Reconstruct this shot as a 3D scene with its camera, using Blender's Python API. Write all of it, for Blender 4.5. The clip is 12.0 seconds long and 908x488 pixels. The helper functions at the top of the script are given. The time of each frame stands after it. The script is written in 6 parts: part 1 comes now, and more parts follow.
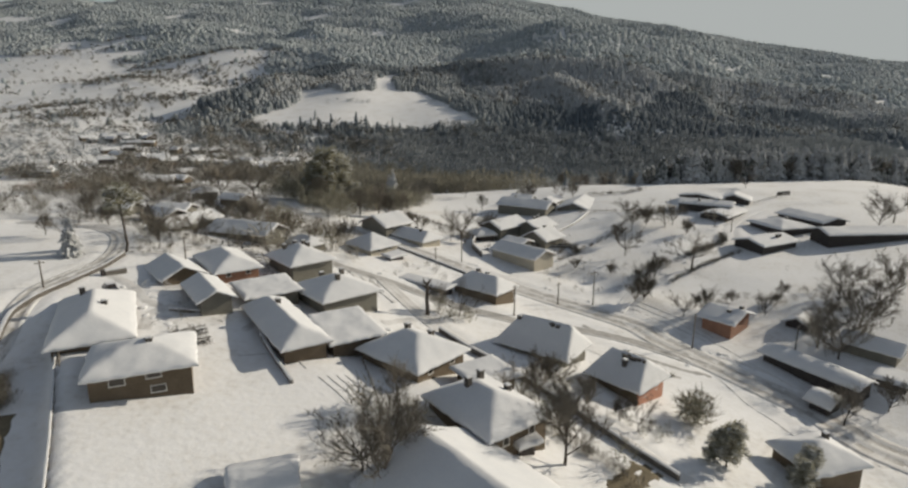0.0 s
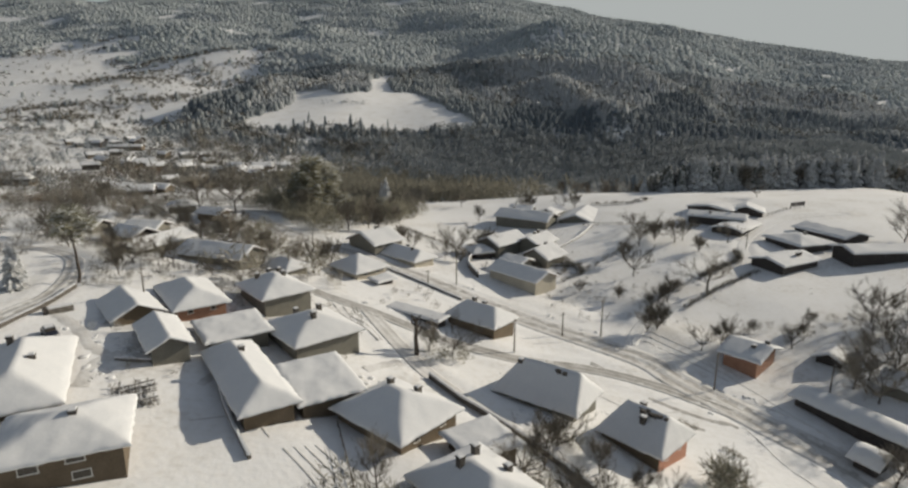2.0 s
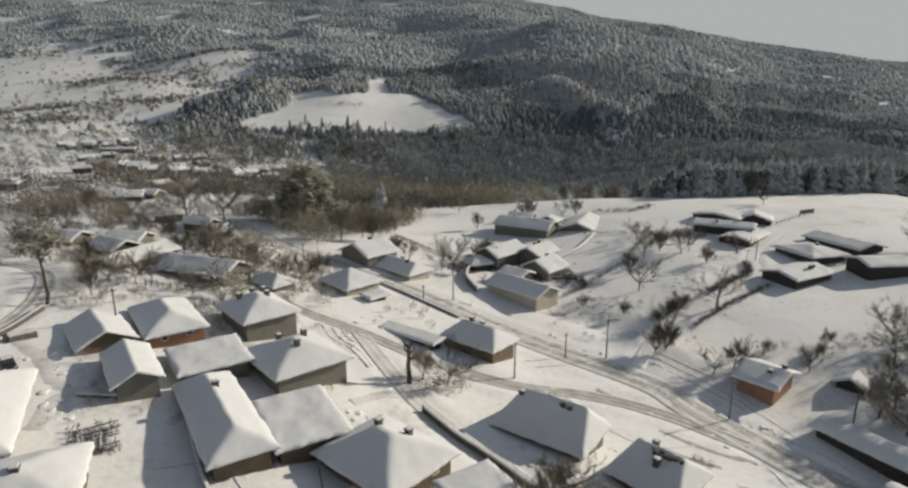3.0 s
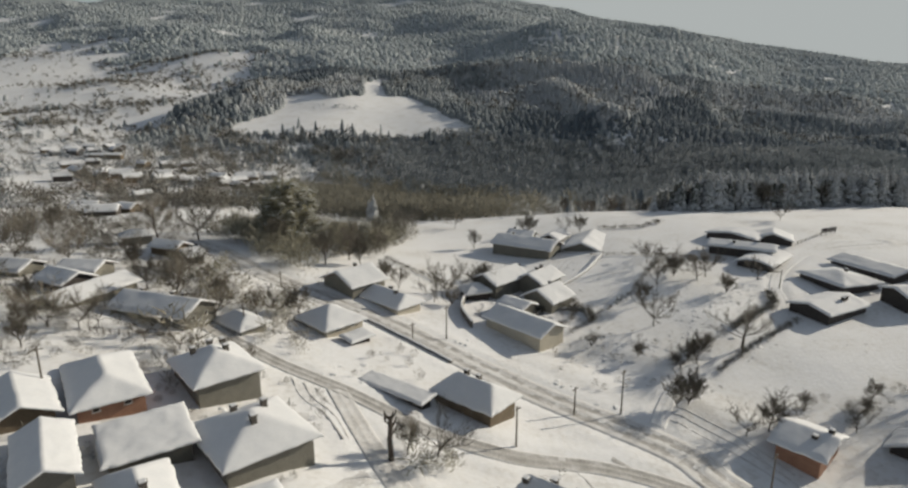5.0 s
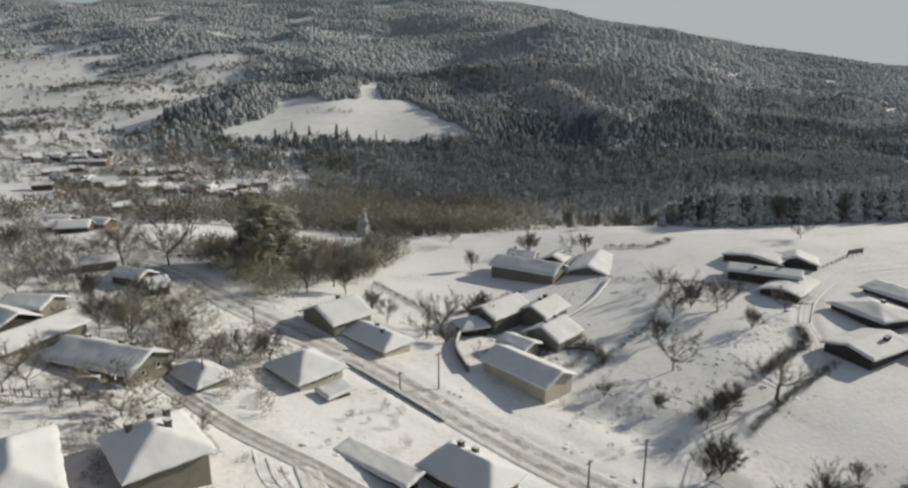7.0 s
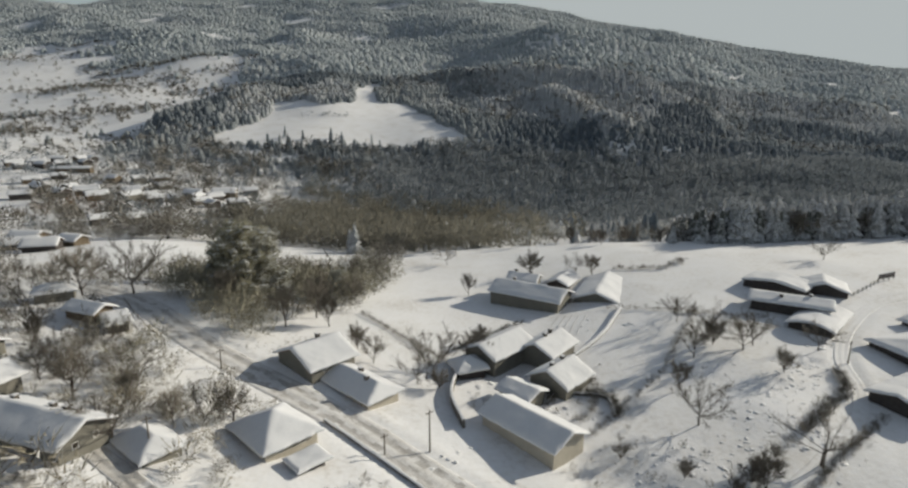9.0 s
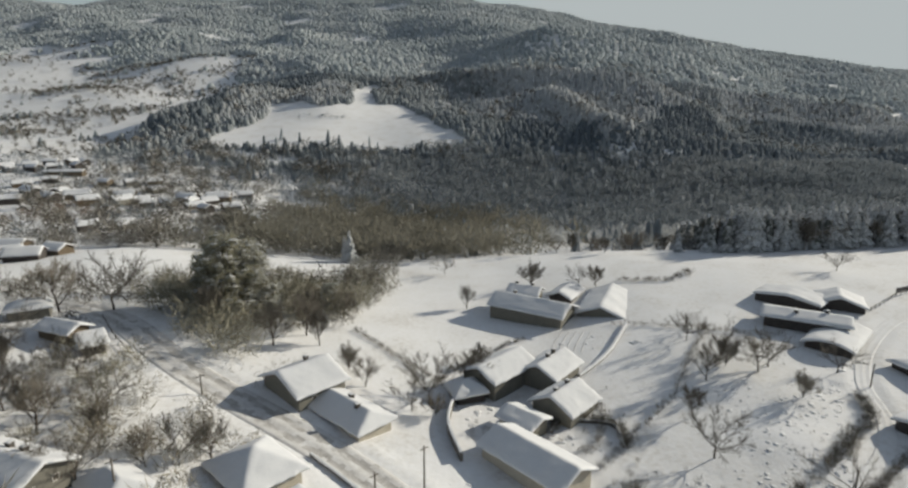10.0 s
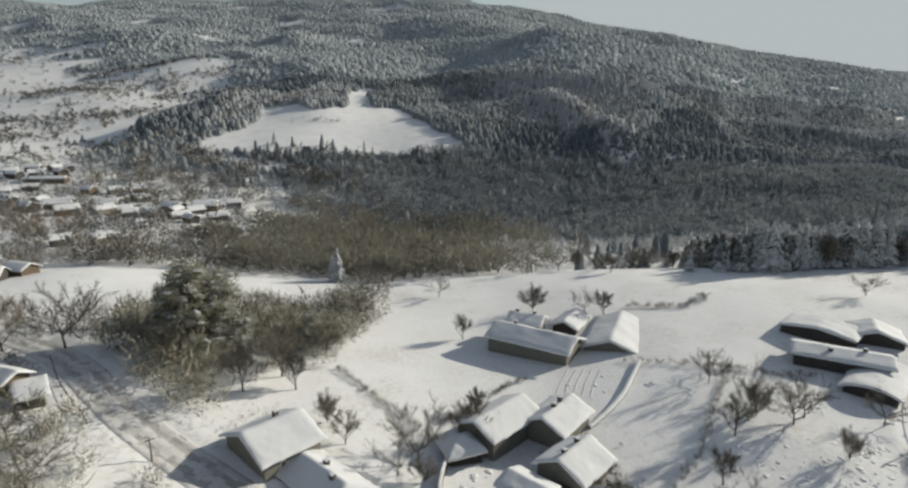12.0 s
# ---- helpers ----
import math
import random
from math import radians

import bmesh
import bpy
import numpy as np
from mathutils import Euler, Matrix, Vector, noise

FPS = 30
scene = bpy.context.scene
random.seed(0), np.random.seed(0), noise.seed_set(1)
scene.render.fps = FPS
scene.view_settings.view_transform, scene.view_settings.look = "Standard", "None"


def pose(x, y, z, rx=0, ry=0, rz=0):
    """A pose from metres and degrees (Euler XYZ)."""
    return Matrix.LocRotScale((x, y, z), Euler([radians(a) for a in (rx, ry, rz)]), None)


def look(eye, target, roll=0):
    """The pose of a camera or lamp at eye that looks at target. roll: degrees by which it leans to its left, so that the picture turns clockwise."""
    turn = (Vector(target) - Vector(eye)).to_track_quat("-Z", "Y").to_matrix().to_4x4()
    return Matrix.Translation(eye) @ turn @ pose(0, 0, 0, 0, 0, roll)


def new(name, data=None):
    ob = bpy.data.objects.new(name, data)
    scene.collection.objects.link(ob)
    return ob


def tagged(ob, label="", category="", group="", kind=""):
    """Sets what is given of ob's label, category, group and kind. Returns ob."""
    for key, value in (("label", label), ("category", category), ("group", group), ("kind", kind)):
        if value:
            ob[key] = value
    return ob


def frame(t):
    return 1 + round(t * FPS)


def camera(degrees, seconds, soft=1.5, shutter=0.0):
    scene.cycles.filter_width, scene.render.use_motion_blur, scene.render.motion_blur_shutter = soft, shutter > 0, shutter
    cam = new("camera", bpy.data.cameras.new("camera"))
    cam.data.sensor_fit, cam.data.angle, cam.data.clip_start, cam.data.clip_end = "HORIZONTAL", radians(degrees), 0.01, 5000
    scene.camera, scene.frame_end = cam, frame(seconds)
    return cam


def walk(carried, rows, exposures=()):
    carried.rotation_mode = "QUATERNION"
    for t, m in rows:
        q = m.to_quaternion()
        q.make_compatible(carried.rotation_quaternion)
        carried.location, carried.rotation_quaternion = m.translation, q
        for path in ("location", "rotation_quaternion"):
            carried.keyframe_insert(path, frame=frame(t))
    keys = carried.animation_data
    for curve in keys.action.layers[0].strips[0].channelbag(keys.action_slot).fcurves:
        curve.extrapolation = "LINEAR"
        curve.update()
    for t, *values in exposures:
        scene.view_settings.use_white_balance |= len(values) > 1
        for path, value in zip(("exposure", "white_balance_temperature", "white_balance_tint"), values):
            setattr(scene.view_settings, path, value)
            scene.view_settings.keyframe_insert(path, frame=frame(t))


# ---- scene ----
cam = camera(75.0, 12.0, soft=2.5)
PATH = [
    (0.0, pose(0.00, 0.00, 42.00, 76.00, 0.00, 0.00)),
    (0.5, pose(0.19, 3.09, 42.40, 75.98, 0.02, -0.07)),
    (1.0, pose(0.41, 6.39, 42.87, 75.97, 0.04, -0.13)),
    (1.5, pose(0.65, 9.86, 43.40, 75.97, 0.05, -0.19)),
    (2.0, pose(0.90, 13.48, 43.97, 75.97, 0.06, -0.24)),
    (2.5, pose(1.17, 17.21, 44.59, 75.97, 0.06, -0.30)),
    (3.0, pose(1.44, 21.03, 45.22, 75.98, 0.06, -0.35)),
    (4.0, pose(2.00, 28.85, 46.54, 76.00, 0.06, -0.44)),
    (5.0, pose(2.54, 36.81, 47.87, 76.04, 0.04, -0.53)),
    (5.5, pose(2.80, 40.80, 48.52, 76.07, 0.03, -0.58)),
    (6.0, pose(3.05, 44.77, 49.16, 76.09, 0.02, -0.62)),
    (6.5, pose(3.30, 48.73, 49.79, 76.12, 0.01, -0.66)),
    (7.0, pose(3.53, 52.67, 50.41, 76.15, -0.01, -0.70)),
    (8.0, pose(3.99, 60.46, 51.59, 76.21, -0.04, -0.78)),
    (9.0, pose(4.43, 68.14, 52.71, 76.28, -0.06, -0.87)),
    (9.5, pose(4.65, 71.94, 53.26, 76.31, -0.08, -0.91)),
    (10.0, pose(4.88, 75.73, 53.80, 76.34, -0.09, -0.95)),
    (10.5, pose(5.12, 79.52, 54.34, 76.37, -0.10, -1.00)),
    (11.0, pose(5.38, 83.32, 54.89, 76.39, -0.11, -1.05)),
    (11.5, pose(5.66, 87.14, 55.46, 76.42, -0.12, -1.10)),
    (12.0, pose(5.96, 91.00, 56.05, 76.44, -0.13, -1.15)),
]
walk(cam, PATH, exposures=[(0.0, -0.04, 6880, 8), (7.0, 0.0, 6740, 7), (12, 0.13, 6560, 6)])

# ---- world and sun ----
SUN_UP, SUN_TURN = 21.8, 64.0          # degrees above the horizon, degrees from +y towards +x
world = bpy.data.worlds.new("winter_sky")
scene.world = world
world.use_nodes = True
wn = world.node_tree.nodes
sky = wn.new("ShaderNodeTexSky")
sky.sky_type = 'NISHITA'
sky.sun_disc = False
sky.sun_elevation, sky.sun_rotation = radians(SUN_UP), radians(SUN_TURN)
sky.air_density, sky.dust_density, sky.ozone_density = 1.0, 0.35, 1.0
wn["Background"].inputs["Strength"].default_value = 0.084
pale = wn.new("ShaderNodeHueSaturation")      # thin winter haze takes the colour out of the sky
pale.inputs["Saturation"].default_value = 0.58
world.node_tree.links.new(sky.outputs[0], pale.inputs["Color"])
even = wn.new("ShaderNodeVectorMath")          # and evens out the glow towards the sun
even.operation = 'MINIMUM'
even.inputs[1].default_value = (5.0, 5.4, 5.65)
world.node_tree.links.new(pale.outputs[0], even.inputs[0])
world.node_tree.links.new(even.outputs[0], wn["Background"].inputs["Color"])
sun = new("sun", bpy.data.lights.new("sun", 'SUN'))
sun.data.energy, sun.data.angle, sun.data.color = 4.1, radians(1.0), (1.0, 0.92, 0.80)
sd = Vector((math.sin(radians(SUN_TURN)) * math.cos(radians(SUN_UP)), math.cos(radians(SUN_TURN)) * math.cos(radians(SUN_UP)), math.sin(radians(SUN_UP))))
sun.matrix_world = look(sd * 500, (0, 0, 0))

# ---- materials ----
MATS = {}


def material(name, colours, scale=1.0, rough=0.9, bump=0.2, bump_scale=6.0, snow=None, spread=0.0, fine=8.0, metal=0.0, thin=0.0):
    """A two-scale noise between colours; snow: (lowest normal z, softness) lays snow on what faces up; spread: variation from object to object; thin: share of light that passes through needles and twigs."""
    m = bpy.data.materials.new(name)
    m.use_nodes = True
    nt = m.node_tree
    N, L = nt.nodes, nt.links
    b = N["Principled BSDF"]
    b.inputs["Roughness"].default_value = rough
    b.inputs["Metallic"].default_value = metal
    geo = N.new("ShaderNodeNewGeometry")
    n1 = N.new("ShaderNodeTexNoise")
    n1.inputs["Scale"].default_value, n1.inputs["Detail"].default_value = scale, 3
    n2 = N.new("ShaderNodeTexNoise")
    n2.inputs["Scale"].default_value, n2.inputs["Detail"].default_value = scale * fine, 2
    for n in (n1, n2):
        L.new(geo.outputs["Position"], n.inputs["Vector"])
    mix = N.new("ShaderNodeMath")
    mix.operation = 'MULTIPLY_ADD'
    mix.inputs[1].default_value = 0.45
    L.new(n2.outputs["Fac"], mix.inputs[0])
    half = N.new("ShaderNodeMath")
    half.operation = 'MULTIPLY'
    half.inputs[1].default_value = 0.55
    L.new(n1.outputs["Fac"], half.inputs[0])
    L.new(half.outputs[0], mix.inputs[2])
    ramp = N.new("ShaderNodeValToRGB")
    e = ramp.color_ramp.elements
    e[0].position, e[1].position = 0.34, 0.66
    e[0].color, e[1].color = (*colours[0], 1), (*colours[-1], 1)
    for k, c in enumerate(colours[1:-1]):
        x = e.new(0.34 + 0.32 * (k + 1) / (len(colours) - 1))
        x.color = (*c, 1)
    L.new(mix.outputs[0], ramp.inputs[0])
    out = ramp.outputs[0]
    if spread:
        oi = N.new("ShaderNodeObjectInfo")
        ma = N.new("ShaderNodeMapRange")
        ma.inputs["To Min"].default_value, ma.inputs["To Max"].default_value = 1 - spread, 1 + spread
        L.new(oi.outputs["Random"], ma.inputs["Value"])
        hs = N.new("ShaderNodeHueSaturation")
        L.new(ma.outputs[0], hs.inputs["Value"])
        L.new(out, hs.inputs["Color"])
        out = hs.outputs[0]
    if snow:
        sep = N.new("ShaderNodeSeparateXYZ")
        L.new(geo.outputs["Normal"], sep.inputs[0])
        n3 = N.new("ShaderNodeTexNoise")
        n3.inputs["Scale"].default_value = snow[2] if len(snow) > 2 else 1.5
        L.new(geo.outputs["Position"], n3.inputs["Vector"])
        ad = N.new("ShaderNodeMath")
        ad.operation = 'MULTIPLY_ADD'
        ad.inputs[1].default_value = 1.1
        L.new(n3.outputs["Fac"], ad.inputs[0])
        L.new(sep.outputs["Z"], ad.inputs[2])
        mr = N.new("ShaderNodeMapRange")
        mr.inputs["From Min"].default_value, mr.inputs["From Max"].default_value = snow[0] + 0.55, snow[0] + 0.55 + snow[1]
        L.new(ad.outputs[0], mr.inputs["Value"])
        mc = N.new("ShaderNodeMix")
        mc.data_type = 'RGBA'
        L.new(mr.outputs[0], mc.inputs[0])
        L.new(out, mc.inputs[6])
        mc.inputs[7].default_value = snow[3] if len(snow) > 3 else (0.80, 0.81, 0.83, 1)
        out = mc.outputs[2]
    L.new(out, b.inputs["Base Color"])
    if bump:
        bn = N.new("ShaderNodeTexNoise")
        bn.inputs["Scale"].default_value, bn.inputs["Detail"].default_value = bump_scale, 4
        L.new(geo.outputs["Position"], bn.inputs["Vector"])
        bu = N.new("ShaderNodeBump")
        bu.inputs["Strength"].default_value, bu.inputs["Distance"].default_value = bump, 1.0 / bump_scale
        L.new(bn.outputs["Fac"], bu.inputs["Height"])
        L.new(bu.outputs[0], b.inputs["Normal"])
    if thin:
        tr, ms = N.new("ShaderNodeBsdfTranslucent"), N.new("ShaderNodeMixShader")
        L.new(out, tr.inputs["Color"])
        ms.inputs[0].default_value = thin
        L.new(b.outputs[0], ms.inputs[1])
        L.new(tr.outputs[0], ms.inputs[2])
        L.new(ms.outputs[0], N["Material Output"].inputs["Surface"])
    MATS[name] = m
    return m


SNOW = material("snow_on_roofs", [(0.67, 0.68, 0.70), (0.73, 0.735, 0.745)], 0.5, 0.8, 0.05, 1.6)
FIELD = material("snow_ground", [(0.67, 0.655, 0.635), (0.785, 0.78, 0.775), (0.82, 0.82, 0.825), (0.84, 0.84, 0.85)], 0.09, 0.85, 0.11, 1.3, fine=11.0)
ROADM = material("packed_snow", [(0.52, 0.505, 0.485), (0.64, 0.63, 0.62), (0.74, 0.74, 0.74)], 0.35, 0.7, 0.14, 2.5)
RUT = material("wheel_track_slush", [(0.30, 0.285, 0.265), (0.44, 0.425, 0.405), (0.60, 0.59, 0.58)], 0.5, 0.6, 0.2, 4.0)
EARTH = material("bare_earth", [(0.11, 0.09, 0.055), (0.20, 0.165, 0.11)], 0.5, 0.95, 0.4, 3.0)
BROWN = material("brown_plaster", [(0.108, 0.082, 0.054), (0.158, 0.122, 0.084)], 0.6, 0.9, 0.2, 9.0, spread=0.12)
GREY = material("grey_green_plaster", [(0.15, 0.143, 0.12), (0.21, 0.20, 0.17)], 0.6, 0.9, 0.2, 9.0, spread=0.12)
BRICK = material("red_brick", [(0.225, 0.118, 0.078), (0.335, 0.185, 0.125)], 1.2, 0.9, 0.4, 14.0, spread=0.08)
ORANGE = material("orange_brick", [(0.42, 0.20, 0.135), (0.52, 0.27, 0.19)], 1.2, 0.9, 0.3, 14.0)
CREAM = material("cream_plaster", [(0.42, 0.38, 0.31), (0.52, 0.48, 0.40)], 0.6, 0.9, 0.2, 9.0, spread=0.1)
DARK = material("weathered_boards", [(0.035, 0.03, 0.028), (0.075, 0.065, 0.06)], 1.5, 0.9, 0.4, 8.0, spread=0.2)
STONE = material("field_stone", [(0.09, 0.08, 0.07), (0.22, 0.20, 0.175)], 1.4, 0.95, 0.8, 3.5, snow=(0.6, 0.2, 0.8))
SOOT = material("sooty_masonry", [(0.05, 0.045, 0.042), (0.13, 0.115, 0.10)], 2.0, 0.95, 0.4, 9.0)
TILE = material("roof_tile", [(0.12, 0.06, 0.045), (0.20, 0.10, 0.075)], 1.2, 0.9, 0.4, 7.0, spread=0.2)
WOOD = material("grey_wood", [(0.10, 0.085, 0.07), (0.19, 0.165, 0.14)], 2.0, 0.9, 0.4, 10.0, spread=0.2)
BARK = material("bark", [(0.045, 0.036, 0.03), (0.11, 0.09, 0.075)], 2.5, 0.95, 0.4, 9.0, snow=(0.85, 0.3, 1.3))
TWIG = material("twigs", [(0.115, 0.102, 0.084), (0.20, 0.178, 0.148)], 0.6, 0.95, 0.0, 1.0, snow=(0.85, 0.4, 0.9), spread=0.25)
BRUSH = material("brown_brush", [(0.092, 0.084, 0.069), (0.165, 0.151, 0.126)], 0.05, 0.95, 0.0, 1.0, snow=(0.95, 0.5, 0.25))
NEEDLE = material("snowy_needles", [(0.065, 0.075, 0.068), (0.11, 0.12, 0.105)], 0.8, 0.9, 0.0, 1.0, snow=(0.26, 0.5, 1.3), spread=0.2, thin=0.35)
# needle colours lightened and blued to hold the distant haze
HAZE_NEEDLE = material("hazy_far_needles", [(0.32, 0.352, 0.368), (0.39, 0.418, 0.432), (0.46, 0.482, 0.49)], 0.006, 0.95, 0.0, 1.0, snow=(0.75, 1.8, 0.02, (0.50, 0.52, 0.54, 1)), fine=9.0, thin=0.45)
# hoar frost, with sunlight and haze brightened into the colour
FROST_HAZE = material("frosted_needles_with_haze", [(0.50, 0.52, 0.535), (0.58, 0.595, 0.605), (0.66, 0.67, 0.67)], 0.006, 0.95, 0.0, 1.0, snow=(0.6, 1.8, 0.02, (0.50, 0.52, 0.54, 1)), fine=9.0, thin=0.45)
# bluish haze of the far hills, put into the forest colour
HILL_HAZE = material("hill_forest_haze", [(0.47, 0.515, 0.53), (0.54, 0.58, 0.595), (0.60, 0.63, 0.64)], 0.006, 0.95, 0.0, 1.0, snow=(0.7, 1.8, 0.02, (0.66, 0.69, 0.70, 1)), fine=7.0, thin=0.5)
# darker needles: shade of the folds in the colour, lifted for haze
SHADE_SPRUCE = material("shaded_hazy_spruce", [(0.19, 0.225, 0.255), (0.23, 0.262, 0.29), (0.28, 0.306, 0.325)], 0.006, 0.95, 0.0, 1.0, snow=(1.0, 1.8, 0.02, (0.32, 0.345, 0.37, 1)), fine=9.0, thin=0.45)
# haze over the distant leafless woods is put into this blue-grey
HAZE_WOOD = material("hazy_grey_leafless_wood", [(0.145, 0.17, 0.19), (0.205, 0.228, 0.248), (0.285, 0.305, 0.318)], 0.012, 0.95, 0.0, 1.0, snow=(1.0, 0.8, 0.06), fine=14.0, thin=0.4)
RIME_WOOD = material("rimed_leafless_wood", [(0.36, 0.362, 0.35), (0.48, 0.48, 0.465), (0.62, 0.62, 0.61)], 0.03, 0.95, 0.0, 1.0, snow=(0.9, 0.8, 0.06), fine=10.0)
# olive browns lightened to hold the haze over the deep wood
DUSK_WOOD = material("dark_olive_leafless_wood", [(0.16, 0.152, 0.122), (0.21, 0.20, 0.165), (0.285, 0.272, 0.232)], 0.012, 0.95, 0.0, 1.0, snow=(1.1, 0.8, 0.06), fine=14.0, thin=0.4)
PINE = material("pine_needles", [(0.22, 0.215, 0.155), (0.36, 0.345, 0.26)], 0.8, 0.9, 0.0, 1.0, snow=(0.42, 0.6, 0.9), thin=0.55)
BARE_WOOD = material("leafless_wood", [(0.105, 0.096, 0.080), (0.165, 0.152, 0.130), (0.24, 0.226, 0.20)], 0.012, 0.95, 0.0, 1.0, snow=(1.0, 0.8, 0.06), fine=14.0)
THICKET = material("olive_thicket", [(0.225, 0.209, 0.16), (0.345, 0.325, 0.255)], 0.06, 0.95, 0.0, 1.0, snow=(1.0, 0.5, 0.3))
GOLD = material("dry_golden_twigs", [(0.19, 0.168, 0.125), (0.31, 0.278, 0.21)], 0.4, 0.95, 0.0, 1.0, snow=(0.55, 0.5, 0.9))
RUSSET = material("withered_oak_leaves", [(0.12, 0.075, 0.045), (0.24, 0.15, 0.085)], 0.4, 0.95, 0.0, 1.0, snow=(1.0, 0.5, 0.5))
WINDOW_FRAME = material("white_painted_frame", [(0.62, 0.61, 0.58), (0.74, 0.73, 0.70)], 2.0, 0.6, 0.1)
METAL = material("galvanised_metal", [(0.25, 0.26, 0.27), (0.36, 0.37, 0.38)], 1.0, 0.45, 0.1, metal=0.7)
GLASS = bpy.data.materials.new("dark_window_glass")
GLASS.use_nodes = True
gb = GLASS.node_tree.nodes["Principled BSDF"]
gb.inputs["Base Color"].default_value, gb.inputs["Roughness"].default_value = (0.055, 0.047, 0.038, 1), 0.12


# ---- building helpers ----
def mesh_of(name, verts, faces, mat, smooth=False):
    me = bpy.data.meshes.new(name)
    me.from_pydata([tuple(v) for v in verts], [], [tuple(f) for f in faces])
    me.materials.append(mat)
    if smooth:
        me.polygons.foreach_set("use_smooth", [True] * len(me.polygons))
    me.update()
    return me


def big_mesh(name, verts, tris, mat, smooth=False):
    """A mesh out of numpy arrays of vertices and triangles."""
    me = bpy.data.meshes.new(name)
    verts, tris = np.asarray(verts, np.float32), np.asarray(tris, np.int32)
    me.vertices.add(len(verts))
    me.vertices.foreach_set("co", verts.ravel())
    me.loops.add(tris.size)
    me.loops.foreach_set("vertex_index", tris.ravel())
    me.polygons.add(len(tris))
    me.polygons.foreach_set("loop_start", np.arange(0, tris.size, tris.shape[1], dtype=np.int32))
    me.polygons.foreach_set("use_smooth", np.full(len(tris), smooth))
    me.materials.append(mat)
    me.update(calc_edges=True)
    me.validate()
    return me


def piece(name, me, parent=None, label="", at=None):
    ob = new(name, me)
    if parent is not None:
        ob.parent = parent
    if at is not None:
        ob.matrix_basis = at
    if label:
        tagged(ob, label)
    return ob


def part(name, bm, mat, parent=None, label="", smooth=False):
    me = bpy.data.meshes.new(name)
    bm.to_mesh(me)
    bm.free()
    me.materials.append(mat)
    if smooth:
        me.polygons.foreach_set("use_smooth", [True] * len(me.polygons))
    return piece(name, me, parent, label)


def box_bm(x0, y0, z0, x1, y1, z1, bevel=0.0, bm=None):
    bm = bm or bmesh.new()
    r = bmesh.ops.create_cube(bm, size=1.0, matrix=Matrix.Translation(((x0 + x1) / 2, (y0 + y1) / 2, (z0 + z1) / 2)) @ Matrix.Diagonal((x1 - x0, y1 - y0, z1 - z0, 1)))
    if bevel:
        es = list({e for v in r["verts"] for e in v.link_edges})
        bmesh.ops.bevel(bm, geom=es, offset=bevel, segments=1, affect='EDGES')
    return bm


# ---- the lie of the land: heights of a coarse net, smoothly joined ----
NEAR_X, NEAR_Y, NEAR_STEP = -140.0, 0.0, 40.0
NEAR = np.array([
    (16.2, 14, 9, 2.9, -4.6, -10.2, -7.7, -6.7, -7, -6.2),
    (16.6, 14, 9.2, 4.4, -1.9, -8.9, -6.9, -4.8, -5.3, -6.2),
    (15.8, 13.5, 10.7, 5.6, -1.5, -8.2, -3.9, -2.6, -3, -4.5),
    (14.1, 12.7, 11.5, 4.6, -2.4, -4.2, -0.9, 1, -0.1, -2.2),
    (12.1, 11, 7.6, 2.8, -1.7, 0.5, 1, 3.6, 3.3, 0.4),
    (9.6, 8.8, 7.6, 1.9, -1.1, 2.9, 4.2, 5.2, 5.2, 2.4),
    (6.1, 4.1, 3.1, -0.8, -1.4, 3.1, 5.5, 5.9, 6, 3.2),
    (2.6, 0.6, -0.9, -3.4, -2.0, 0.8, 1.4, 2.6, 3.6, 2.1),
    (-0.1, -3.4, -6.4, -9.3, -7.4, -7.8, -7.3, -6.4, -4.3, -2.5),
])
FAN = np.array([-1.7, -1.2, -0.8, -0.45, -0.2, 0, 0.2, 0.45, 0.8, 1.2])
FAR_Y = np.array([-150, 120, 330, 450, 560, 680, 850, 1100, 1500, 2100])
FAR = np.array([
    (-4, 6, 9, 6, 1, -4, -8, -10, -8, -2),
    (11, 19, 18, 15, 12, 1, -5, 0, -6, -2),
    (21, 24, 12, -0, -3, -12, -8, -6, -10, 0),
    (25, 26, 12, 3, -9, -29, -31, -21, -13, 3),
    (29, 30, 16, 15, 1, -15, -25, -14, -12, 7),
    (34, 36, 23, 20, 28, 22, 13, -6, -8, 13),
    (41, 47, 39, 44, 67, 59, 64, 6, 4, 21),
    (52, 70, 74, 95, 115, 124, 131, 63, 30, 34),
    (68, 120, 172, 200, 194, 229, 211, 149, 71, 52),
    (100, 205, 320, 350, 365, 375, 286, 186, 104, 68),
])


DRIFTS = [(-2, 72.5, 8, 1.6), (6, 60, 6, 1.0), (7, 72, 5, 0.9), (17, 88, 6, 0.7), (-15, 94, 6, 0.8), (-19, 76, 6, 0.5), (-48, 70, 8, 1.0), (8, 115, 6, 0.6), (27, 147, 5, -0.9), (33, 143, 5, -1.1), (38, 138.5, 5, -1.0), (45, 127, 5, 0.8), (51, 121, 5, 0.7), (60, 160, 7, 0.5), (70, 172, 6, 0.5), (-38, 150, 7, 0.9), (-46, 165, 7, 0.8), (-100, 262, 26, 3.2), (-70, 240, 14, 1.4)]      # banked snow: x, y, reach, height


